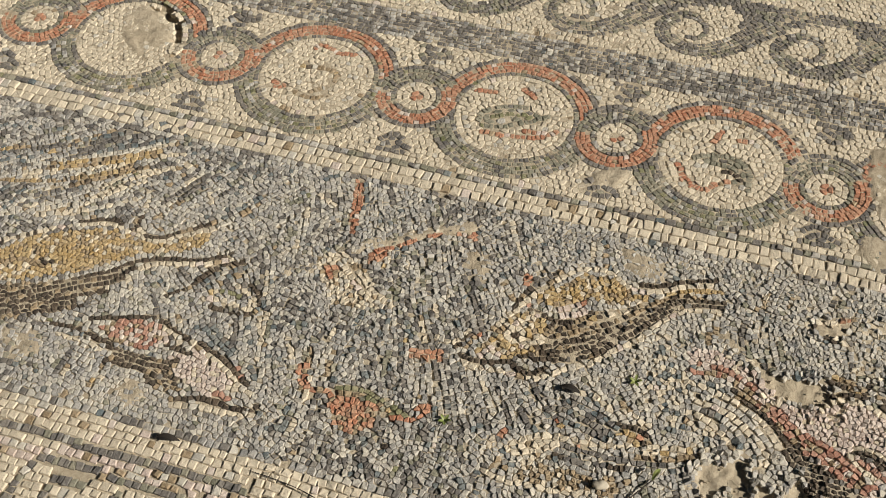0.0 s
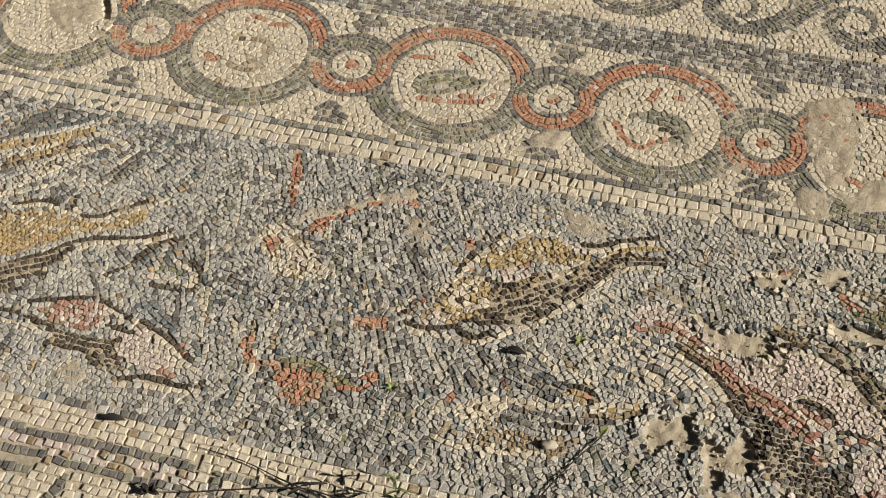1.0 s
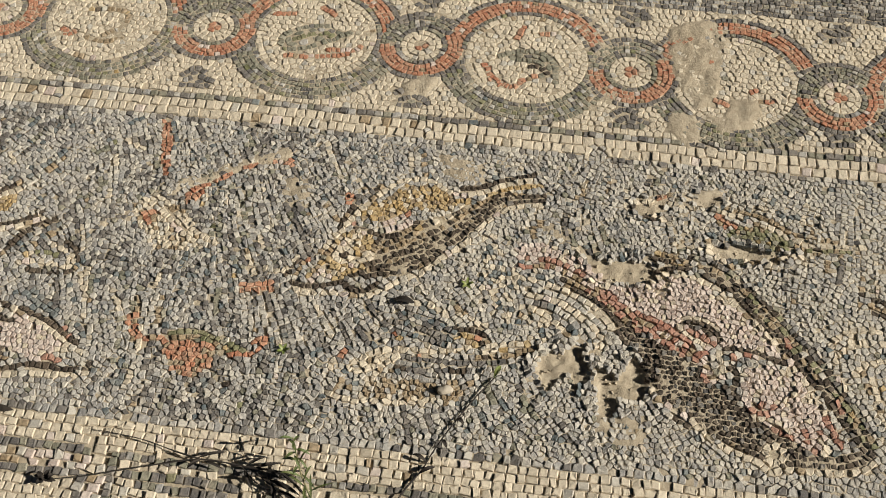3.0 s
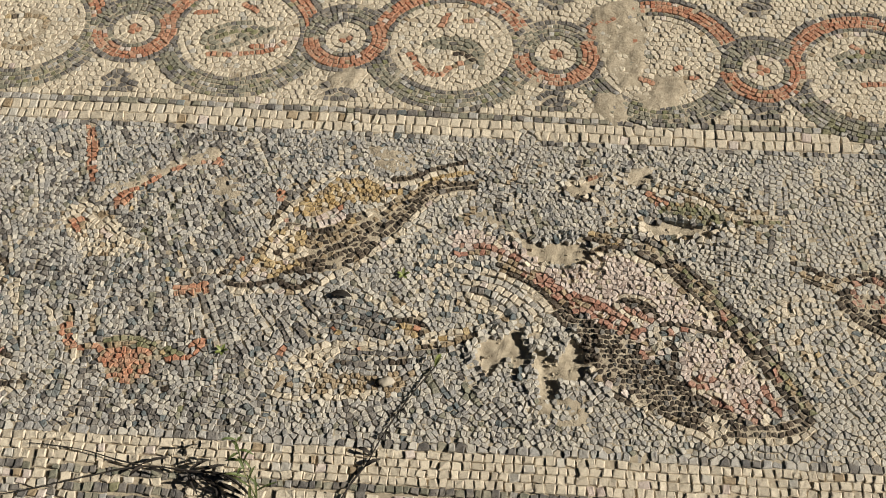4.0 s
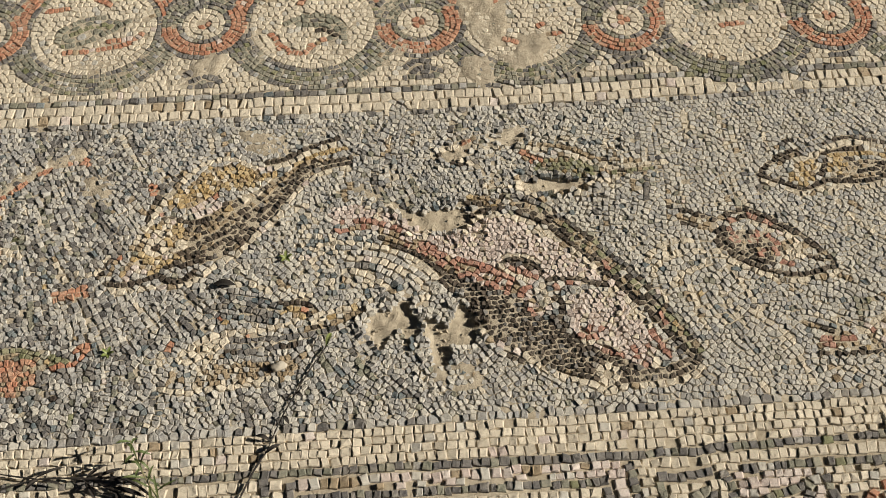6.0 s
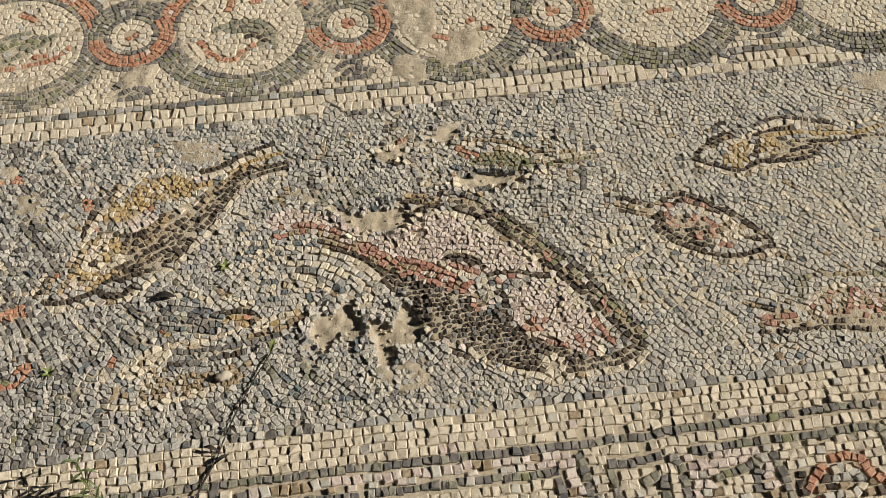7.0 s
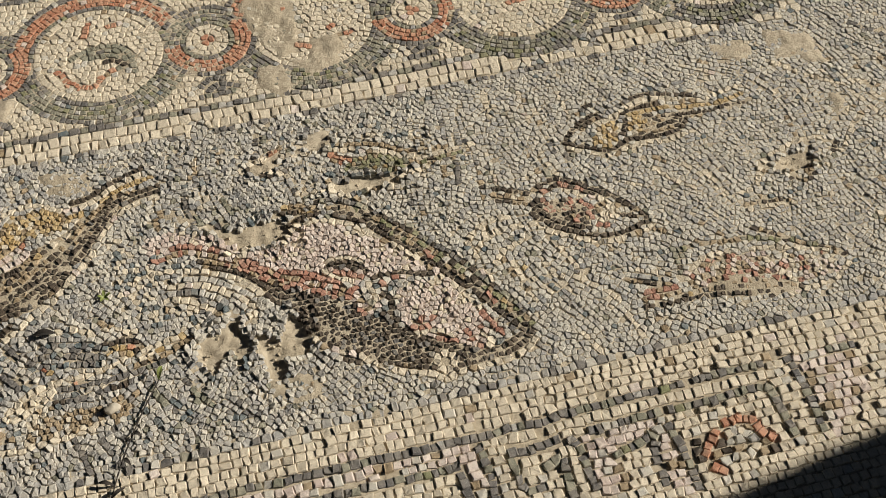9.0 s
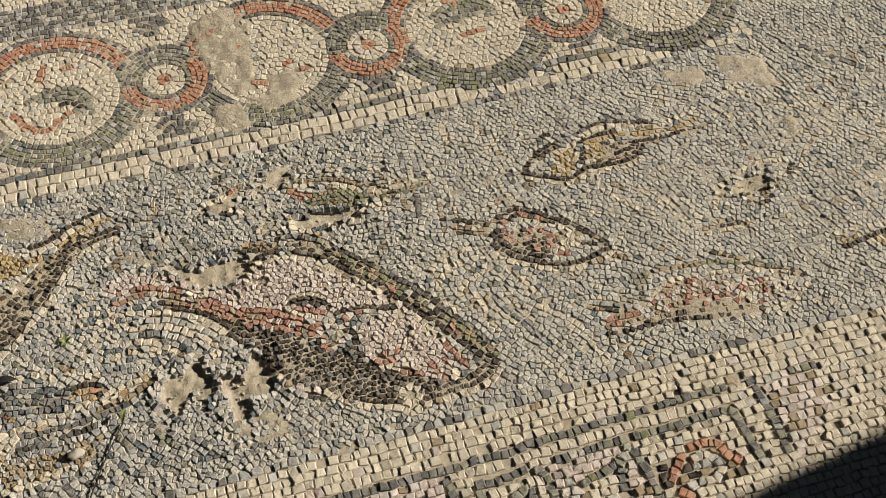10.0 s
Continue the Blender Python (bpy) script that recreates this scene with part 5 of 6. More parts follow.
def mask(polys, x, y, soft=2):
    m = np.zeros(np.shape(x))
    for poly in polys:
        m = np.maximum(m, inside(poly, x + 0.014 * (fbm(x, y, 60.0, 5) - 0.5), y + 0.014 * (fbm(x, y, 60.0, 6) - 0.5)).astype(float))
    for _ in range(soft):
        m[1:-1, 1:-1] = (m[1:-1, 1:-1] * 2 + m[:-2, 1:-1] + m[2:, 1:-1] + m[1:-1, :-2] + m[1:-1, 2:]) / 6
    return m


# ---- the mortar bed ----
STEP = 0.0027
bx, by = np.meshgrid(np.arange(X0, X1 + STEP / 2, STEP), np.arange(Y0, Y1 + STEP / 2, STEP))
bz = swell(bx, by) - 0.0020 + 0.0014 * (fbm(bx, by, 45.0, 11, 4) - 0.5) + 0.0016 * (fbm(bx, by, 9.0, 12) - 0.5)
bz += mask(CEMENT, bx, by) * (0.0017 + 0.0048 * (fbm(bx, by, 70.0, 14, 4) - 0.5))
DARK_FIGURES = [p for _, palette, p in AREAS if palette in ("dd", "bd", "bd2", "bd3", "rd")]
bz += 0.0009 * mask(DARK_FIGURES, bx, by)
bz -= 0.007 * mask(PITS[-1:], bx, by, 1)
bz -= 0.0005 * (((by < 0.022) & (by > -0.017)) | (by < -0.428))
bz += mask(PITS, bx, by, 3) * (-0.0020 + 0.0085 * (fbm(bx, by, 45.0, 15, 4) - 0.5) + 0.0035 * (fbm(bx, by, 130.0, 16, 2) - 0.5))
bz += 0.0009 * np.clip((by - 0.01) / 0.02, 0, 1)
bz += 0.0006 * np.clip((bx - 0.24) / 0.08, 0, 1) * ((by < 0.0) & (by > -0.42))
rows_n, cols_n = bx.shape
bz[0, :] = bz[-1, :] = bz[:, 0] = bz[:, -1] = -0.03
k = np.arange(rows_n * cols_n).reshape(rows_n, cols_n)
quads = np.stack([k[:-1, :-1], k[:-1, 1:], k[1:, 1:], k[1:, :-1]], -1).reshape(-1, 4)
bed_mesh = bpy.data.meshes.new("mosaic_floor")
bed_mesh.from_pydata(np.stack([bx, by, bz], -1).reshape(-1, 3).tolist(), [], quads.tolist())
bed_mesh.materials.append(EARTH)
bed_mesh.polygons.foreach_set("use_smooth", [True] * len(quads))
bed = tagged(new("mosaic_floor", bed_mesh), "worn beige lime mortar bed of an ancient mosaic floor", "floor", kind="structure")

# ---- the stones ----
bins = {}
for n, s in enumerate(SEEDS):
    bins.setdefault((int(s[0] // 0.016), int(s[1] // 0.016)), []).append(n)


def clipped(poly, mx, my, nx, ny):
    """The part of a polygon on the near side of a line."""
    out = []
    for (ax, ay), (qx, qy) in zip(poly, poly[1:] + poly[:1]):
        da, dq = (ax - mx) * nx + (ay - my) * ny, (qx - mx) * nx + (qy - my) * ny
        if da <= 0:
            out.append((ax, ay))
        if da * dq < 0:
            t = da / (da - dq)
            out.append((ax + (qx - ax) * t, ay + (qy - ay) * t))
    return out


def reach(n, dx, dy):
    """How far a stone extends from its middle towards a neighbour."""
    if n >= FIXED:
        return 0.0031
    _, _, turn, length, width, *_ = SEEDS[n]
    along, beside = abs(dx * math.cos(turn) + dy * math.sin(turn)), abs(dy * math.cos(turn) - dx * math.sin(turn))
    return 0.5 * (length if along * width > beside * length else width)


def outline(n):
    """The top of a stone: a rough block, cut back to leave a joint to each neighbour."""
    x, y, turn, length, width, *_ = SEEDS[n]
    c, s = math.cos(turn), math.sin(turn)
    hl, hw = length * 0.62, width * 0.66
    ordered = n < FIXED or y < -0.427
    rough = lambda: random.uniform(0.82, 1.08)
    poly = [(x + c * u * hl * p - s * v * hw * q, y + s * u * hl * p + c * v * hw * q) for u, v, p, q in
            ((-1, -1, rough(), rough()), (1, -1, rough(), rough()), (1, 1, rough(), rough()), (-1, 1, rough(), rough()))]
    i, j = int(x // 0.016), int(y // 0.016)
    joint = random.uniform(0.00012, 0.00045) + (0.00040 if SEEDS[n][5] in "dt" else 0.0)
    for a in (i - 1, i, i + 1):
        for b in (j - 1, j, j + 1):
            for m in bins.get((a, b), ()):
                if m != n and len(poly) > 2:
                    dx, dy = SEEDS[m][0] - x, SEEDS[m][1] - y
                    d = math.hypot(dx, dy)
                    if 1e-5 < d < 0.024:
                        skew = abs((SEEDS[m][2] - turn + math.pi / 4) % (math.pi / 2) - math.pi / 4)
                        if ordered and (m < FIXED or SEEDS[m][1] < -0.427) and skew < 0.3:
                            # neighbours in line are cut square to the rows
                            du, dv = dx * c + dy * s, dy * c - dx * s
                            if abs(du) * width > abs(dv) * length:
                                dx, dy, d = du * c, du * s, abs(du)
                            else:
                                dx, dy, d = -dv * s, dv * c, abs(dv)
                            if d < 0.002:
                                continue
                        mine, theirs = reach(n, dx, dy), reach(m, dx, dy)
                        cut = min(0.66, max(0.34, mine / (mine + theirs)))
                        poly = clipped(poly, x + dx * cut - dx / d * joint, y + dy * cut - dy / d * joint, dx, dy)
    clean = []
    for q in poly:
        if not clean or math.hypot(q[0] - clean[-1][0], q[1] - clean[-1][1]) > 0.0010:
            clean.append((q[0] + random.gauss(0, 0.00045), q[1] + random.gauss(0, 0.00045)))
    return clean if len(clean) > 2 else None


def stone_block(poly, tip, lift, chipped):
    """Vertices and faces of one stone, about its own middle, with worn upper edges."""
    n = len(poly)
    mx, my = sum(p[0] for p in poly) / n, sum(p[1] for p in poly) / n
    tx, ty = tip
    verts = []
    for grow, z in ((1.0, -0.0050), (0.985, -0.0013), (0.92, -0.0004), (0.72, 0.0)):
        for px, py in poly:
            dx, dy = (px - mx) * grow, (py - my) * grow
            chip = random.gauss(0, chipped) if z > -0.0008 else 0.0
            verts.append((dx, dy, z + lift + chip + (tx * dx + ty * dy if z > -0.004 else 0)))
    faces = [(r * n + q, r * n + (q + 1) % n, (r + 1) * n + (q + 1) % n, (r + 1) * n + q) for r in range(3) for q in range(n)]
    return (mx, my), verts, faces + [tuple(range(3 * n, 4 * n))]


LABELS = {
    "big_fish": ("large pink and dark brown mosaic fish with cream outline", "mosaic fish"),
    "ochre_fish": ("ochre and brown mosaic fish with a pointed snout", "mosaic fish"),
    "green_fish": ("slim green and brown mosaic fish, partly lost", "mosaic fish"),
    "octopus_arm": ("curving cream and slate mosaic tentacles beside worn holes", "mosaic octopus"),
    "squid": ("cream and slate mosaic squid with worn brown body", "mosaic squid"),
    "yellow_fish": ("long yellow ochre mosaic fish with dark striped belly", "mosaic fish"),
    "pink_fish": ("red and pink mosaic fish with dark brown back", "mosaic fish"),
    "hook_shape": ("small cream mosaic fish tail with dark outline", "mosaic figure"),
    "bird_figure": ("cream wedge-shaped mosaic creature with thin red feelers", "mosaic figure"),
    "crab": ("small terracotta and green mosaic crab with raised claws", "mosaic crab"),
    "red_bar": ("short bar of terracotta mosaic stones", "mosaic figure"),
    "gold_fish": ("slender golden mosaic fish with dark belly line", "mosaic fish"),
    "small_red_fish": ("small dark red mosaic fish with cream cheek", "mosaic fish"),
    "rose_fish": ("rose and brown mosaic fish with pale back", "mosaic fish"),
    "leaf_figure": ("damaged mosaic figure of curved cream lines", "mosaic figure"),
    "corner_fish": ("ochre mosaic fish with a dark lower edge", "mosaic fish"),
    "field_line": ("long curved pale ripple lines in the mosaic water", "mosaic ripple"),
    "rosette": ("grey and terracotta rosette inside the meander border", "mosaic rosette"),
    "fish_panel": ("blue-grey mosaic water of the fish panel", "mosaic field"),
    "roundel_ground": ("cream mosaic ground between plaited roundels", "mosaic field"),
    "scroll_ground": ("cream mosaic ground below running scrolls", "mosaic field"),
    "meander": ("cream, pink and slate meander border of mosaic", "mosaic border"),
    "upper_band": ("straight cream mosaic band with a slate line", "mosaic border"),
    "lower_band": ("three rows of cream mosaic stones in a band", "mosaic border"),
    "side_band": ("cream mosaic band running up from the corner", "mosaic border"),
    "dark_stripe": ("broad slate-grey mosaic stripe of straight rows", "mosaic border"),
    "roundel": ("cream mosaic roundel ringed with terracotta and grey-green", "mosaic roundel"),
    "link_circle": ("small cream mosaic circle with a red dot", "mosaic roundel"),
    "floret": ("small dark slate mosaic florets on cream", "mosaic floret"),
    "scroll": ("slate-grey running scroll of mosaic stones", "mosaic scroll"),
}
SETTING = {"fish_panel", "roundel_ground", "scroll_ground", "meander", "upper_band", "lower_band", "side_band", "dark_stripe"}
INLAY = {"inlay_a": "roundel_3", "inlay_b": "roundel_2", "inlay_c": "roundel_1", "inlay_d": "roundel_4", "inlay_e": "roundel_5"}
LIMIT = {"roundel": 190, "link_circle": 60, "scroll": 60, "dark_stripe": 200, "scroll_ground": 150, "side_band": 80, "upper_band": 520}
groups = {}
for n, s in enumerate(SEEDS):
    if not gone[n]:
        owner = INLAY.get(s[6], s[6])
        if owner == "roundel_ground":
            for i, (cx, cy) in enumerate(ROUNDELS):
                if math.hypot(s[0] - cx, s[1] - cy) < 0.078:
                    owner = "roundel_%d" % i
        groups.setdefault(owner, []).append(n)

high = swell(sx, sy)
for owner, members in groups.items():
    kind = owner.rstrip("0123456789").rstrip("_") if owner not in LABELS else owner
    label, category = LABELS[kind]
    thing = new({"fish_panel": "mosaic_water", "meander": "meander_border"}.get(kind, "mosaic_" + kind))
    cx, cy = float(np.mean(sx[members])), float(np.mean(sy[members]))
    thing.location = (cx, cy, 0)
    back = Matrix.Translation((-cx, -cy, 0))
    tagged(thing, label, category, group=category + "s" if kind in ("roundel", "link_circle", "floret", "scroll") else "", kind="structure" if kind in SETTING else "")
    # the stones in the middle of the floor come first
    members.sort(key=lambda n: math.hypot(sx[n] - 0.05, (sy[n] + 0.25) * 1.2))
    rest_v, rest_f, rest_m, used = [], [], [], []
    single = 0
    for n in members:
        poly = outline(n)
        if poly is None:
            continue
        loosened = 0.26 if shaken[n] else 0.065 if kind in ("upper_band", "lower_band", "meander", "side_band") else 0.10
        calm_here = sy[n] > 0.0 or sx[n] < -0.5 or (kind == "fish_panel" and sx[n] > 0.28)
        loosened *= 0.6 if calm_here else 1.0
        tip = (random.gauss(0, loosened), random.gauss(0, loosened))
        (mx, my), verts, faces = stone_block(poly, tip, random.gauss(0.0004, 0.0013) if shaken[n] else random.gauss(0, 0.0004 if calm_here else 0.0006), 0.00014 if calm_here else 0.0003)
        colour = SEEDS[n][5]
        if single < LIMIT.get(kind, 300):
            single += 1
            mesh = bpy.data.meshes.new("tessera")
            mesh.from_pydata(verts, [], faces)
            mesh.materials.append(STONES[colour])
            piece = new("tessera", mesh)
            piece.parent = thing
            piece.location = (mx - cx, my - cy, float(high[n]))
        else:
            if colour not in used:
                used.append(colour)
            base = len(rest_v)
            rest_v += [(v[0] + mx - cx, v[1] + my - cy, v[2] + float(high[n])) for v in verts]
            rest_f += [tuple(base + q for q in f) for f in faces]
            rest_m += [used.index(colour)] * len(faces)
    if rest_v:
        mesh = bpy.data.meshes.new("tesserae")
        mesh.from_pydata(rest_v, [], rest_f)
        for colour in used:
            mesh.materials.append(STONES[colour])
        mesh.polygons.foreach_set("material_index", rest_m)
        more = tagged(new("tesserae", mesh), kind="stuff")
        more.parent = thing

# ---- ground and an unseen wall, added to cast the shadow on the floor ----


def box_part(name, size, at, mat, parent=None, bevel=0.01):
    bm = bmesh.new()
    bmesh.ops.create_cube(bm, size=1.0)
    bmesh.ops.scale(bm, vec=size, verts=bm.verts)
    bmesh.ops.bevel(bm, geom=bm.edges[:], offset=bevel, segments=2, affect="EDGES")
    mesh = bpy.data.meshes.new(name)
    bm.to_mesh(mesh)
    bm.free()
    mesh.materials.append(mat)
    ob = new(name, mesh)
    ob.matrix_basis = at
    ob.parent = parent
    return ob


bm = bmesh.new()
bmesh.ops.create_grid(bm, x_segments=60, y_segments=60, size=60.0)
for v in bm.verts:
    v.co.z = -0.028
mesh = bpy.data.meshes.new("ground")
bm.to_mesh(mesh)
bm.free()
mesh.materials.append(SOIL)
tagged(new("ground", mesh), "bare dry soil around the excavated mosaic", "ground", kind="structure")

# shadow edge on the floor, carried back along the sun to the wall's top
WALL_H = 0.85
edge_a, edge_way = Vector((0.41, -0.593, 0)), Vector((0.261, 0.040, 0)).normalized()
shift = SUN_DIR * (WALL_H / SUN_DIR.z)
top = edge_a + shift
across = Vector((edge_way.y, -edge_way.x, 0))
mid = top + edge_way * 1.45 + across * 0.15
box_part("wall_east", (3.5, 0.30, WALL_H + 0.03), Matrix.Translation((mid.x, mid.y, (WALL_H - 0.03) / 2)) @ Matrix.Rotation(math.atan2(edge_way.y, edge_way.x), 4, "Z"), WALLSTONE)
tagged(bpy.data.objects["wall_east"], "unseen low wall added to cast the shadow edge on the mosaic", "wall", kind="structure")

# ---- small things lying on the floor, some standing in for cast shadows ----


def part(name, bm, mat, parent=None, label=""):
    mesh = bpy.data.meshes.new(name)
    bm.to_mesh(mesh)
    bm.free()
    mesh.materials.append(mat)
    ob = new(name, mesh)
    ob.parent = parent
    if label:
        ob["label"] = label
    return ob


def stalk(points, r0, r1, sides=6, rough=0.0):
    """A tapering stem along a smooth line."""
    p = [Vector(q) for q in points]
    p = [2 * p[0] - p[1], *p, 2 * p[-1] - p[-2]]
    line = []
    for a, b, c, d in zip(p, p[1:], p[2:], p[3:]):
        for k in range(6):
            t = k / 6
            line.append(0.5 * (2 * b + (c - a) * t + (2 * a - 5 * b + 4 * c - d) * t * t + (3 * b - a - 3 * c + d) * t**3))
    line.append(p[-2])
    bm = bmesh.new()
    rings = []
    for k, q in enumerate(line):
        way = (line[min(k + 1, len(line) - 1)] - line[max(k - 1, 0)]).normalized()
        side = way.cross(Vector((0, 0, 1))).normalized()
        up = side.cross(way)
        r = (r0 + (r1 - r0) * k / (len(line) - 1)) * (1 + random.uniform(-rough, rough))
        rings.append([bm.verts.new(q + side * r * math.cos(2 * math.pi * s / sides) + up * r * math.sin(2 * math.pi * s / sides)) for s in range(sides)])
    for one, two in zip(rings, rings[1:]):
        for s in range(sides):
            bm.faces.new((one[s], one[(s + 1) % sides], two[(s + 1) % sides], two[s]))
    bm.faces.new(rings[0][::-1])
    bm.faces.new(rings[-1])
    return bm


def blade(root, tip, width, sag=0.004, fold=0.25):
    """A lance-shaped leaf with a folded midrib and some thickness."""
    root, tip = Vector(root), Vector(tip)
    way = tip - root
    side = way.cross(Vector((0, 0, 1))).normalized()
    bm = bmesh.new()
    tops, lows = [], []
    n = 8
    for k in range(n + 1):
        t = k / n
        w = width * 0.5 * math.sin(math.pi * min(1, 0.04 + t * 0.96)) ** 0.8
        mid = root + way * t + Vector((0, 0, sag * math.sin(math.pi * t)))
        for store, drop in ((tops, 0.0), (lows, -0.0004)):
            store.append([bm.verts.new(mid + side * w * s + Vector((0, 0, drop + abs(s) * w * fold))) for s in (-1, 0, 1)])
    for a, b in zip(tops, tops[1:]):
        bm.faces.new((a[0], a[1], b[1], b[0]))
        bm.faces.new((a[1], a[2], b[2], b[1]))
    for a, b in zip(lows, lows[1:]):
        bm.faces.new((a[1], a[0], b[0], b[1]))
        bm.faces.new((a[2], a[1], b[1], b[2]))
    for k in range(n):
        bm.faces.new((tops[k][0], tops[k + 1][0], lows[k + 1][0], lows[k][0]))
        bm.faces.new((tops[k + 1][2], tops[k][2], lows[k][2], lows[k + 1][2]))
    return bm


def lump(size, seed_at, detail=2):
    """A worn stone."""
    bm = bmesh.new()
    bmesh.ops.create_icosphere(bm, subdivisions=detail, radius=0.5)
    for v in bm.verts:
        k = 1 + 0.22 * (noise.noise(v.co * 2.2 + Vector((seed_at, 0, 0))))
        v.co = Vector((v.co.x * size[0], v.co.y * size[1], v.co.z * size[2])) * k
    return bm


# the sprig that has grown into view over the lower border
sprig = tagged(new("sprig"), "small green leafy weed sprig with thin stems", "weed")
STEM_LINE = [(-0.206, -0.528, -0.002), (-0.222, -0.500, 0.014), (-0.236, -0.478, 0.024), (-0.245, -0.458, 0.029), (-0.252, -0.440, 0.031)]
part("stem", stalk(STEM_LINE, 0.0011, 0.0005), STEM, sprig)
for k in range(26):
    at = 0.3 + 3.6 * k / 25
    i = min(3, int(at))
    root = Vector(STEM_LINE[i]).lerp(Vector(STEM_LINE[i + 1]), at - i)
    turn = 2.4 * k + random.uniform(-0.4, 0.4)
    run = random.uniform(0.014, 0.030) * (1.15 - 0.16 * at)
    tip = root + Vector((math.cos(turn) * run, math.sin(turn) * run, random.uniform(-0.010, 0.012)))
    part("leaf", blade(root, tip, random.uniform(0.0018, 0.0032), random.uniform(0.002, 0.006)), LEAF, sprig)

# the withered stalk beside it, with a dark head at its end
withered = tagged(new("dry_stalk_and_shadow"), "withered black stalk with dark blades standing in for leaf shadows", "dry plant")
part("stalk", stalk([(-0.484, -0.502, 0.005), (-0.450, -0.493, 0.0035), (-0.419, -0.483, 0.003), (-0.380, -0.471, 0.003), (-0.342, -0.462, 0.004), (-0.295, -0.465, 0.005), (-0.258, -0.470, 0.008), (-0.222, -0.500, 0.014)], 0.0005, 0.0013, rough=0.3), DRY_AND_SHADOW, withered)
part("stalk", stalk([(-0.463, -0.442, 0.0022), (-0.432, -0.444, 0.0026), (-0.402, -0.448, 0.003), (-0.370, -0.456, 0.003), (-0.342, -0.462, 0.004)], 0.0003, 0.0009, rough=0.3), DRY_AND_SHADOW, withered)
part("stalk", stalk([(-0.300, -0.466, 0.005), (-0.280, -0.482, 0.005), (-0.255, -0.492, 0.005), (-0.240, -0.520, 0.004)], 0.0008, 0.0004, rough=0.3), DRY_AND_SHADOW, withered)
# black blades laid in the shape of cast leaf shadows
for (ax, ay), (ex, ey), wide in (((-0.345, -0.461), (-0.318, -0.451), 0.0046), ((-0.342, -0.463), (-0.354, -0.474), 0.0050), ((-0.338, -0.464), (-0.318, -0.470), 0.0044), ((-0.297, -0.465), (-0.280, -0.452), 0.0046),
                                 ((-0.288, -0.466), (-0.262, -0.456), 0.0050), ((-0.284, -0.470), (-0.262, -0.486), 0.0056), ((-0.276, -0.468), (-0.246, -0.470), 0.0064), ((-0.270, -0.476), (-0.238, -0.488), 0.0070),
                                 ((-0.268, -0.480), (-0.256, -0.504), 0.0064), ((-0.262, -0.470), (-0.240, -0.462), 0.0052), ((-0.258, -0.486), (-0.232, -0.500), 0.0068), ((-0.296, -0.470), (-0.284, -0.490), 0.0044)):
    part("leaf", blade((ax, ay, 0.005), (ex, ey, 0.0045), wide * 0.72, 0.003, 0.5), DRY_AND_SHADOW, withered)
# dark blades fanned out at the stalk's far end
for k in range(14):
    a, r = 2.4 * k, 0.005 + 0.011 * ((k * 7) % 14) / 14
    part("seed_husk", blade((-0.484 - 0.4 * r, -0.502, 0.004), (-0.488 + 1.2 * r * math.cos(a), -0.502 + 0.8 * r * math.sin(a), 0.004 + 0.003 * (k % 3)), 0.0050, 0.002, 0.4), DRY_AND_SHADOW, withered)

# a thin dark line over the floor, with short side blades and a green tip
twig = tagged(new("dark_twig_line"), "thin dark line with small side blades across the mosaic", "twig")
part("stalk", stalk([(-0.065, -0.332, 0.0024), (-0.086, -0.364, 0.0018), (-0.107, -0.403, 0.0026), (-0.119, -0.429, 0.0018), (-0.126, -0.447, 0.0024), (-0.139, -0.468, 0.0018), (-0.156, -0.505, 0.0018)], 0.0006, 0.0010, rough=0.35), DRY_AND_SHADOW, twig)
for a, b in (((-0.110, -0.410, 0.0024), (-0.104, -0.420, 0.0035)), ((-0.122, -0.436, 0.0024), (-0.137, -0.430, 0.0035)), ((-0.128, -0.450, 0.0024), (-0.112, -0.441, 0.0035)), ((-0.098, -0.385, 0.0024), (-0.090, -0.392, 0.0035))):
    part("side_leaf", blade(a, b, 0.0042), DRY_AND_SHADOW, twig)
part("tip_leaf", blade((-0.066, -0.334, 0.004), (-0.060, -0.321, 0.008), 0.005), WEED, twig, "fresh green leaf at the tip")

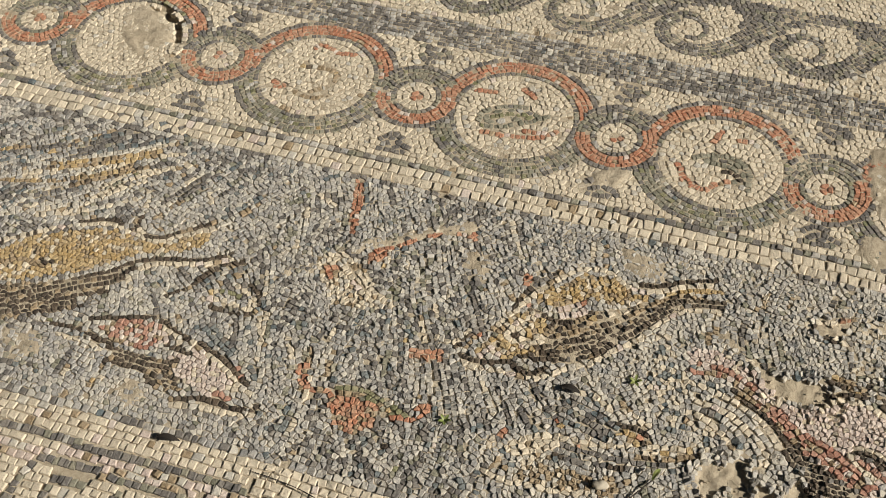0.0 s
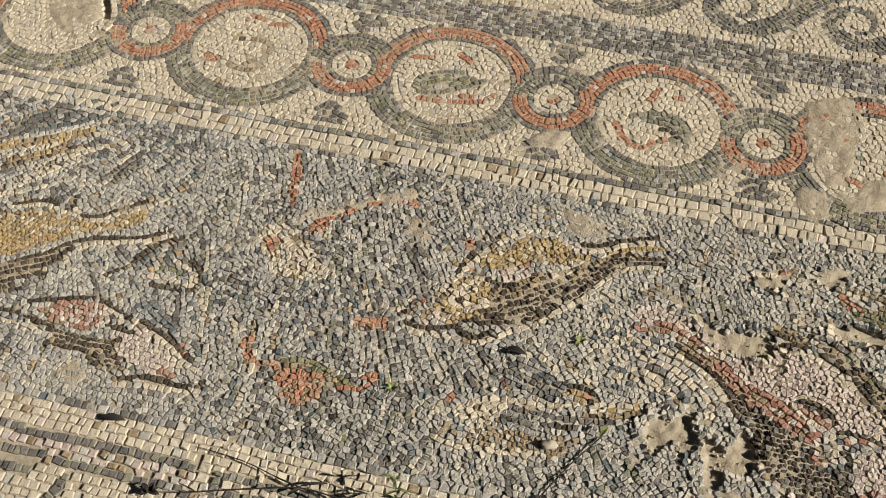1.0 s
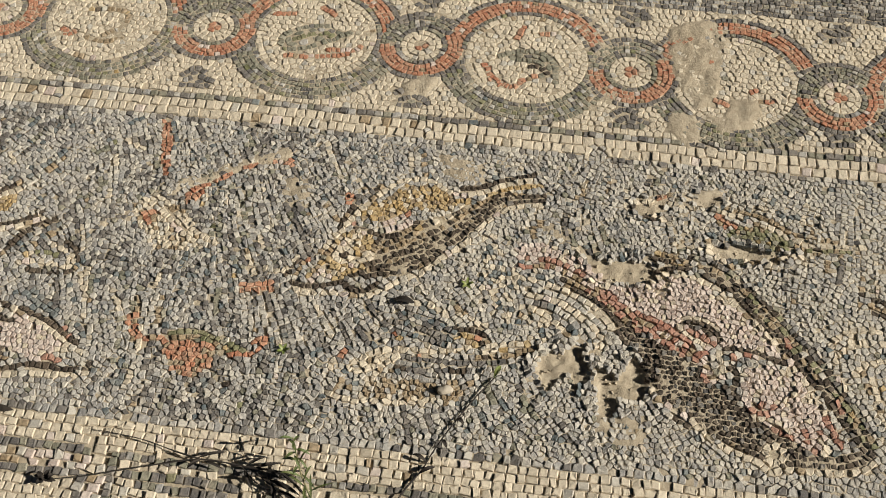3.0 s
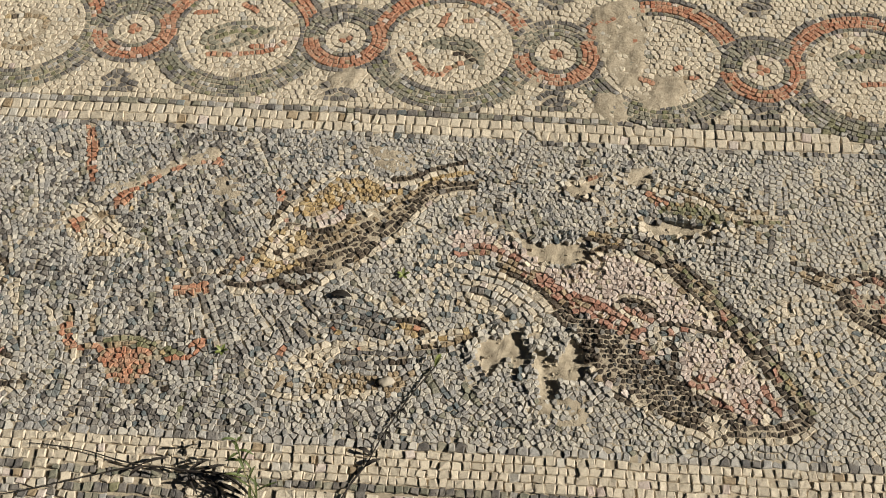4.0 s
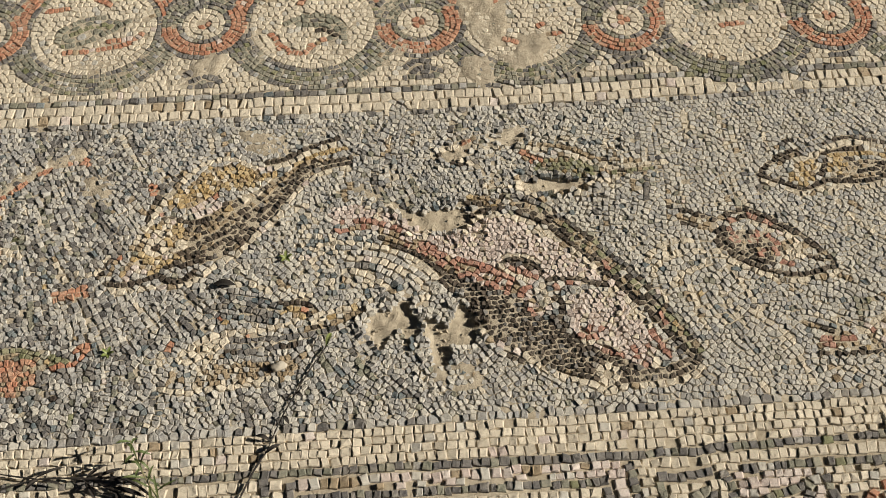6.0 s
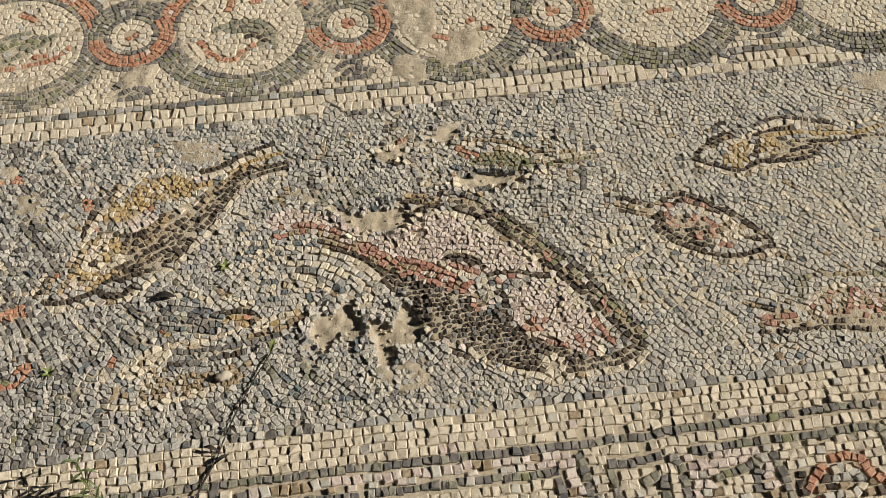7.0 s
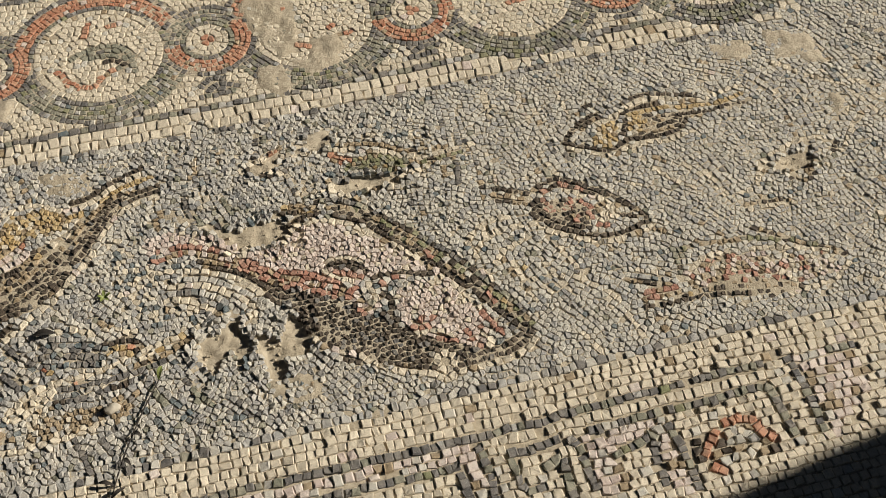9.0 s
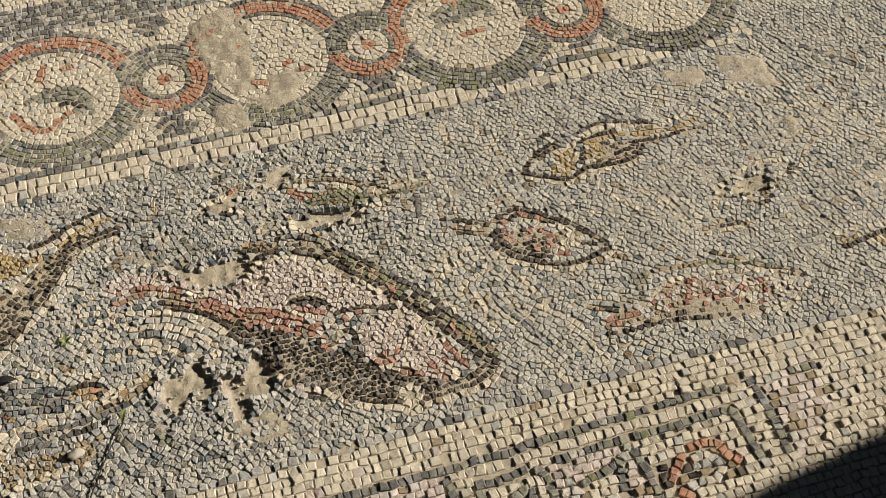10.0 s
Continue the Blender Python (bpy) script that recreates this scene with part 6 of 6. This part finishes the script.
pebble = tagged(part("pebble", lump((0.0165, 0.0105, 0.0085), 3.1, 3), PEBBLE), "smooth rounded grey-beige pebble on the mosaic", "pebble")
pebble.location = (-0.114, -0.354, 0.0035)
pebble.rotation_euler = (0, 0, radians(20))
# two dark blades that stand in for small leaf-shaped shadows
for k, (x, y, a, size) in enumerate(((-0.557, -0.433, 5, 0.028), (-0.171, -0.2515, -8, 0.024))):
    c, s = math.cos(radians(a)) * size / 2, math.sin(radians(a)) * size / 2
    tagged(part("dry_leaf", blade((x - c, y - s, 0.003), (x + c, y + s, 0.004), 0.0078, 0.003, 0.5), DRY_AND_SHADOW), "small dark blade standing in for a leaf shadow on the mosaic", "leaf")
for x, y in ((-0.288, -0.326), (-0.107, -0.220)):
    weed = tagged(new("weed"), "tiny green weed growing in a joint", "weed")
    for k in range(5):
        a = 1.26 * k + x * 9
        part("leaf", blade((x, y, 0.0), (x + 0.0075 * math.cos(a), y + 0.0075 * math.sin(a), 0.003 + 0.001 * (k % 3)), 0.0034, 0.001), WEED, weed)

# loose stones and grit in the holes
grit_v, grit_f = [], []
for poly in PITS:
    lo_x, hi_x = min(p[0] for p in poly), max(p[0] for p in poly)
    lo_y, hi_y = min(p[1] for p in poly), max(p[1] for p in poly)
    for _ in range(int((hi_x - lo_x) * (hi_y - lo_y) * 9000)):
        x, y = random.uniform(lo_x, hi_x), random.uniform(lo_y, hi_y)
        if inside(poly, np.array([x]), np.array([y]))[0]:
            i, j = int(round((x - X0) / STEP)), int(round((y - Y0) / STEP))
            size = random.choice((0.0012, 0.0018, 0.0018, 0.0026, 0.0034))
            base = len(grit_v)
            turn = Euler((random.random() * 3, random.random() * 3, random.random() * 3)).to_matrix()
            for a in (-1, 1):
                for b in (-1, 1):
                    for c in (-1, 1):
                        q = turn @ (Vector((a, b, c)) * size * 0.5 * random.uniform(0.6, 1.0))
                        grit_v.append((x + q.x, y + q.y, float(bz[j, i]) + size * 0.1 + q.z))
            grit_f += [tuple(base + k for k in f) for f in ((0, 1, 3, 2), (4, 6, 7, 5), (0, 4, 5, 1), (2, 3, 7, 6), (0, 2, 6, 4), (1, 5, 7, 3))]
mesh = bpy.data.meshes.new("grit")
mesh.from_pydata(grit_v, [], grit_f)
mesh.materials.append(EARTH)
tagged(new("grit", mesh), "loose mortar crumbs in the worn holes", "grit", kind="stuff")
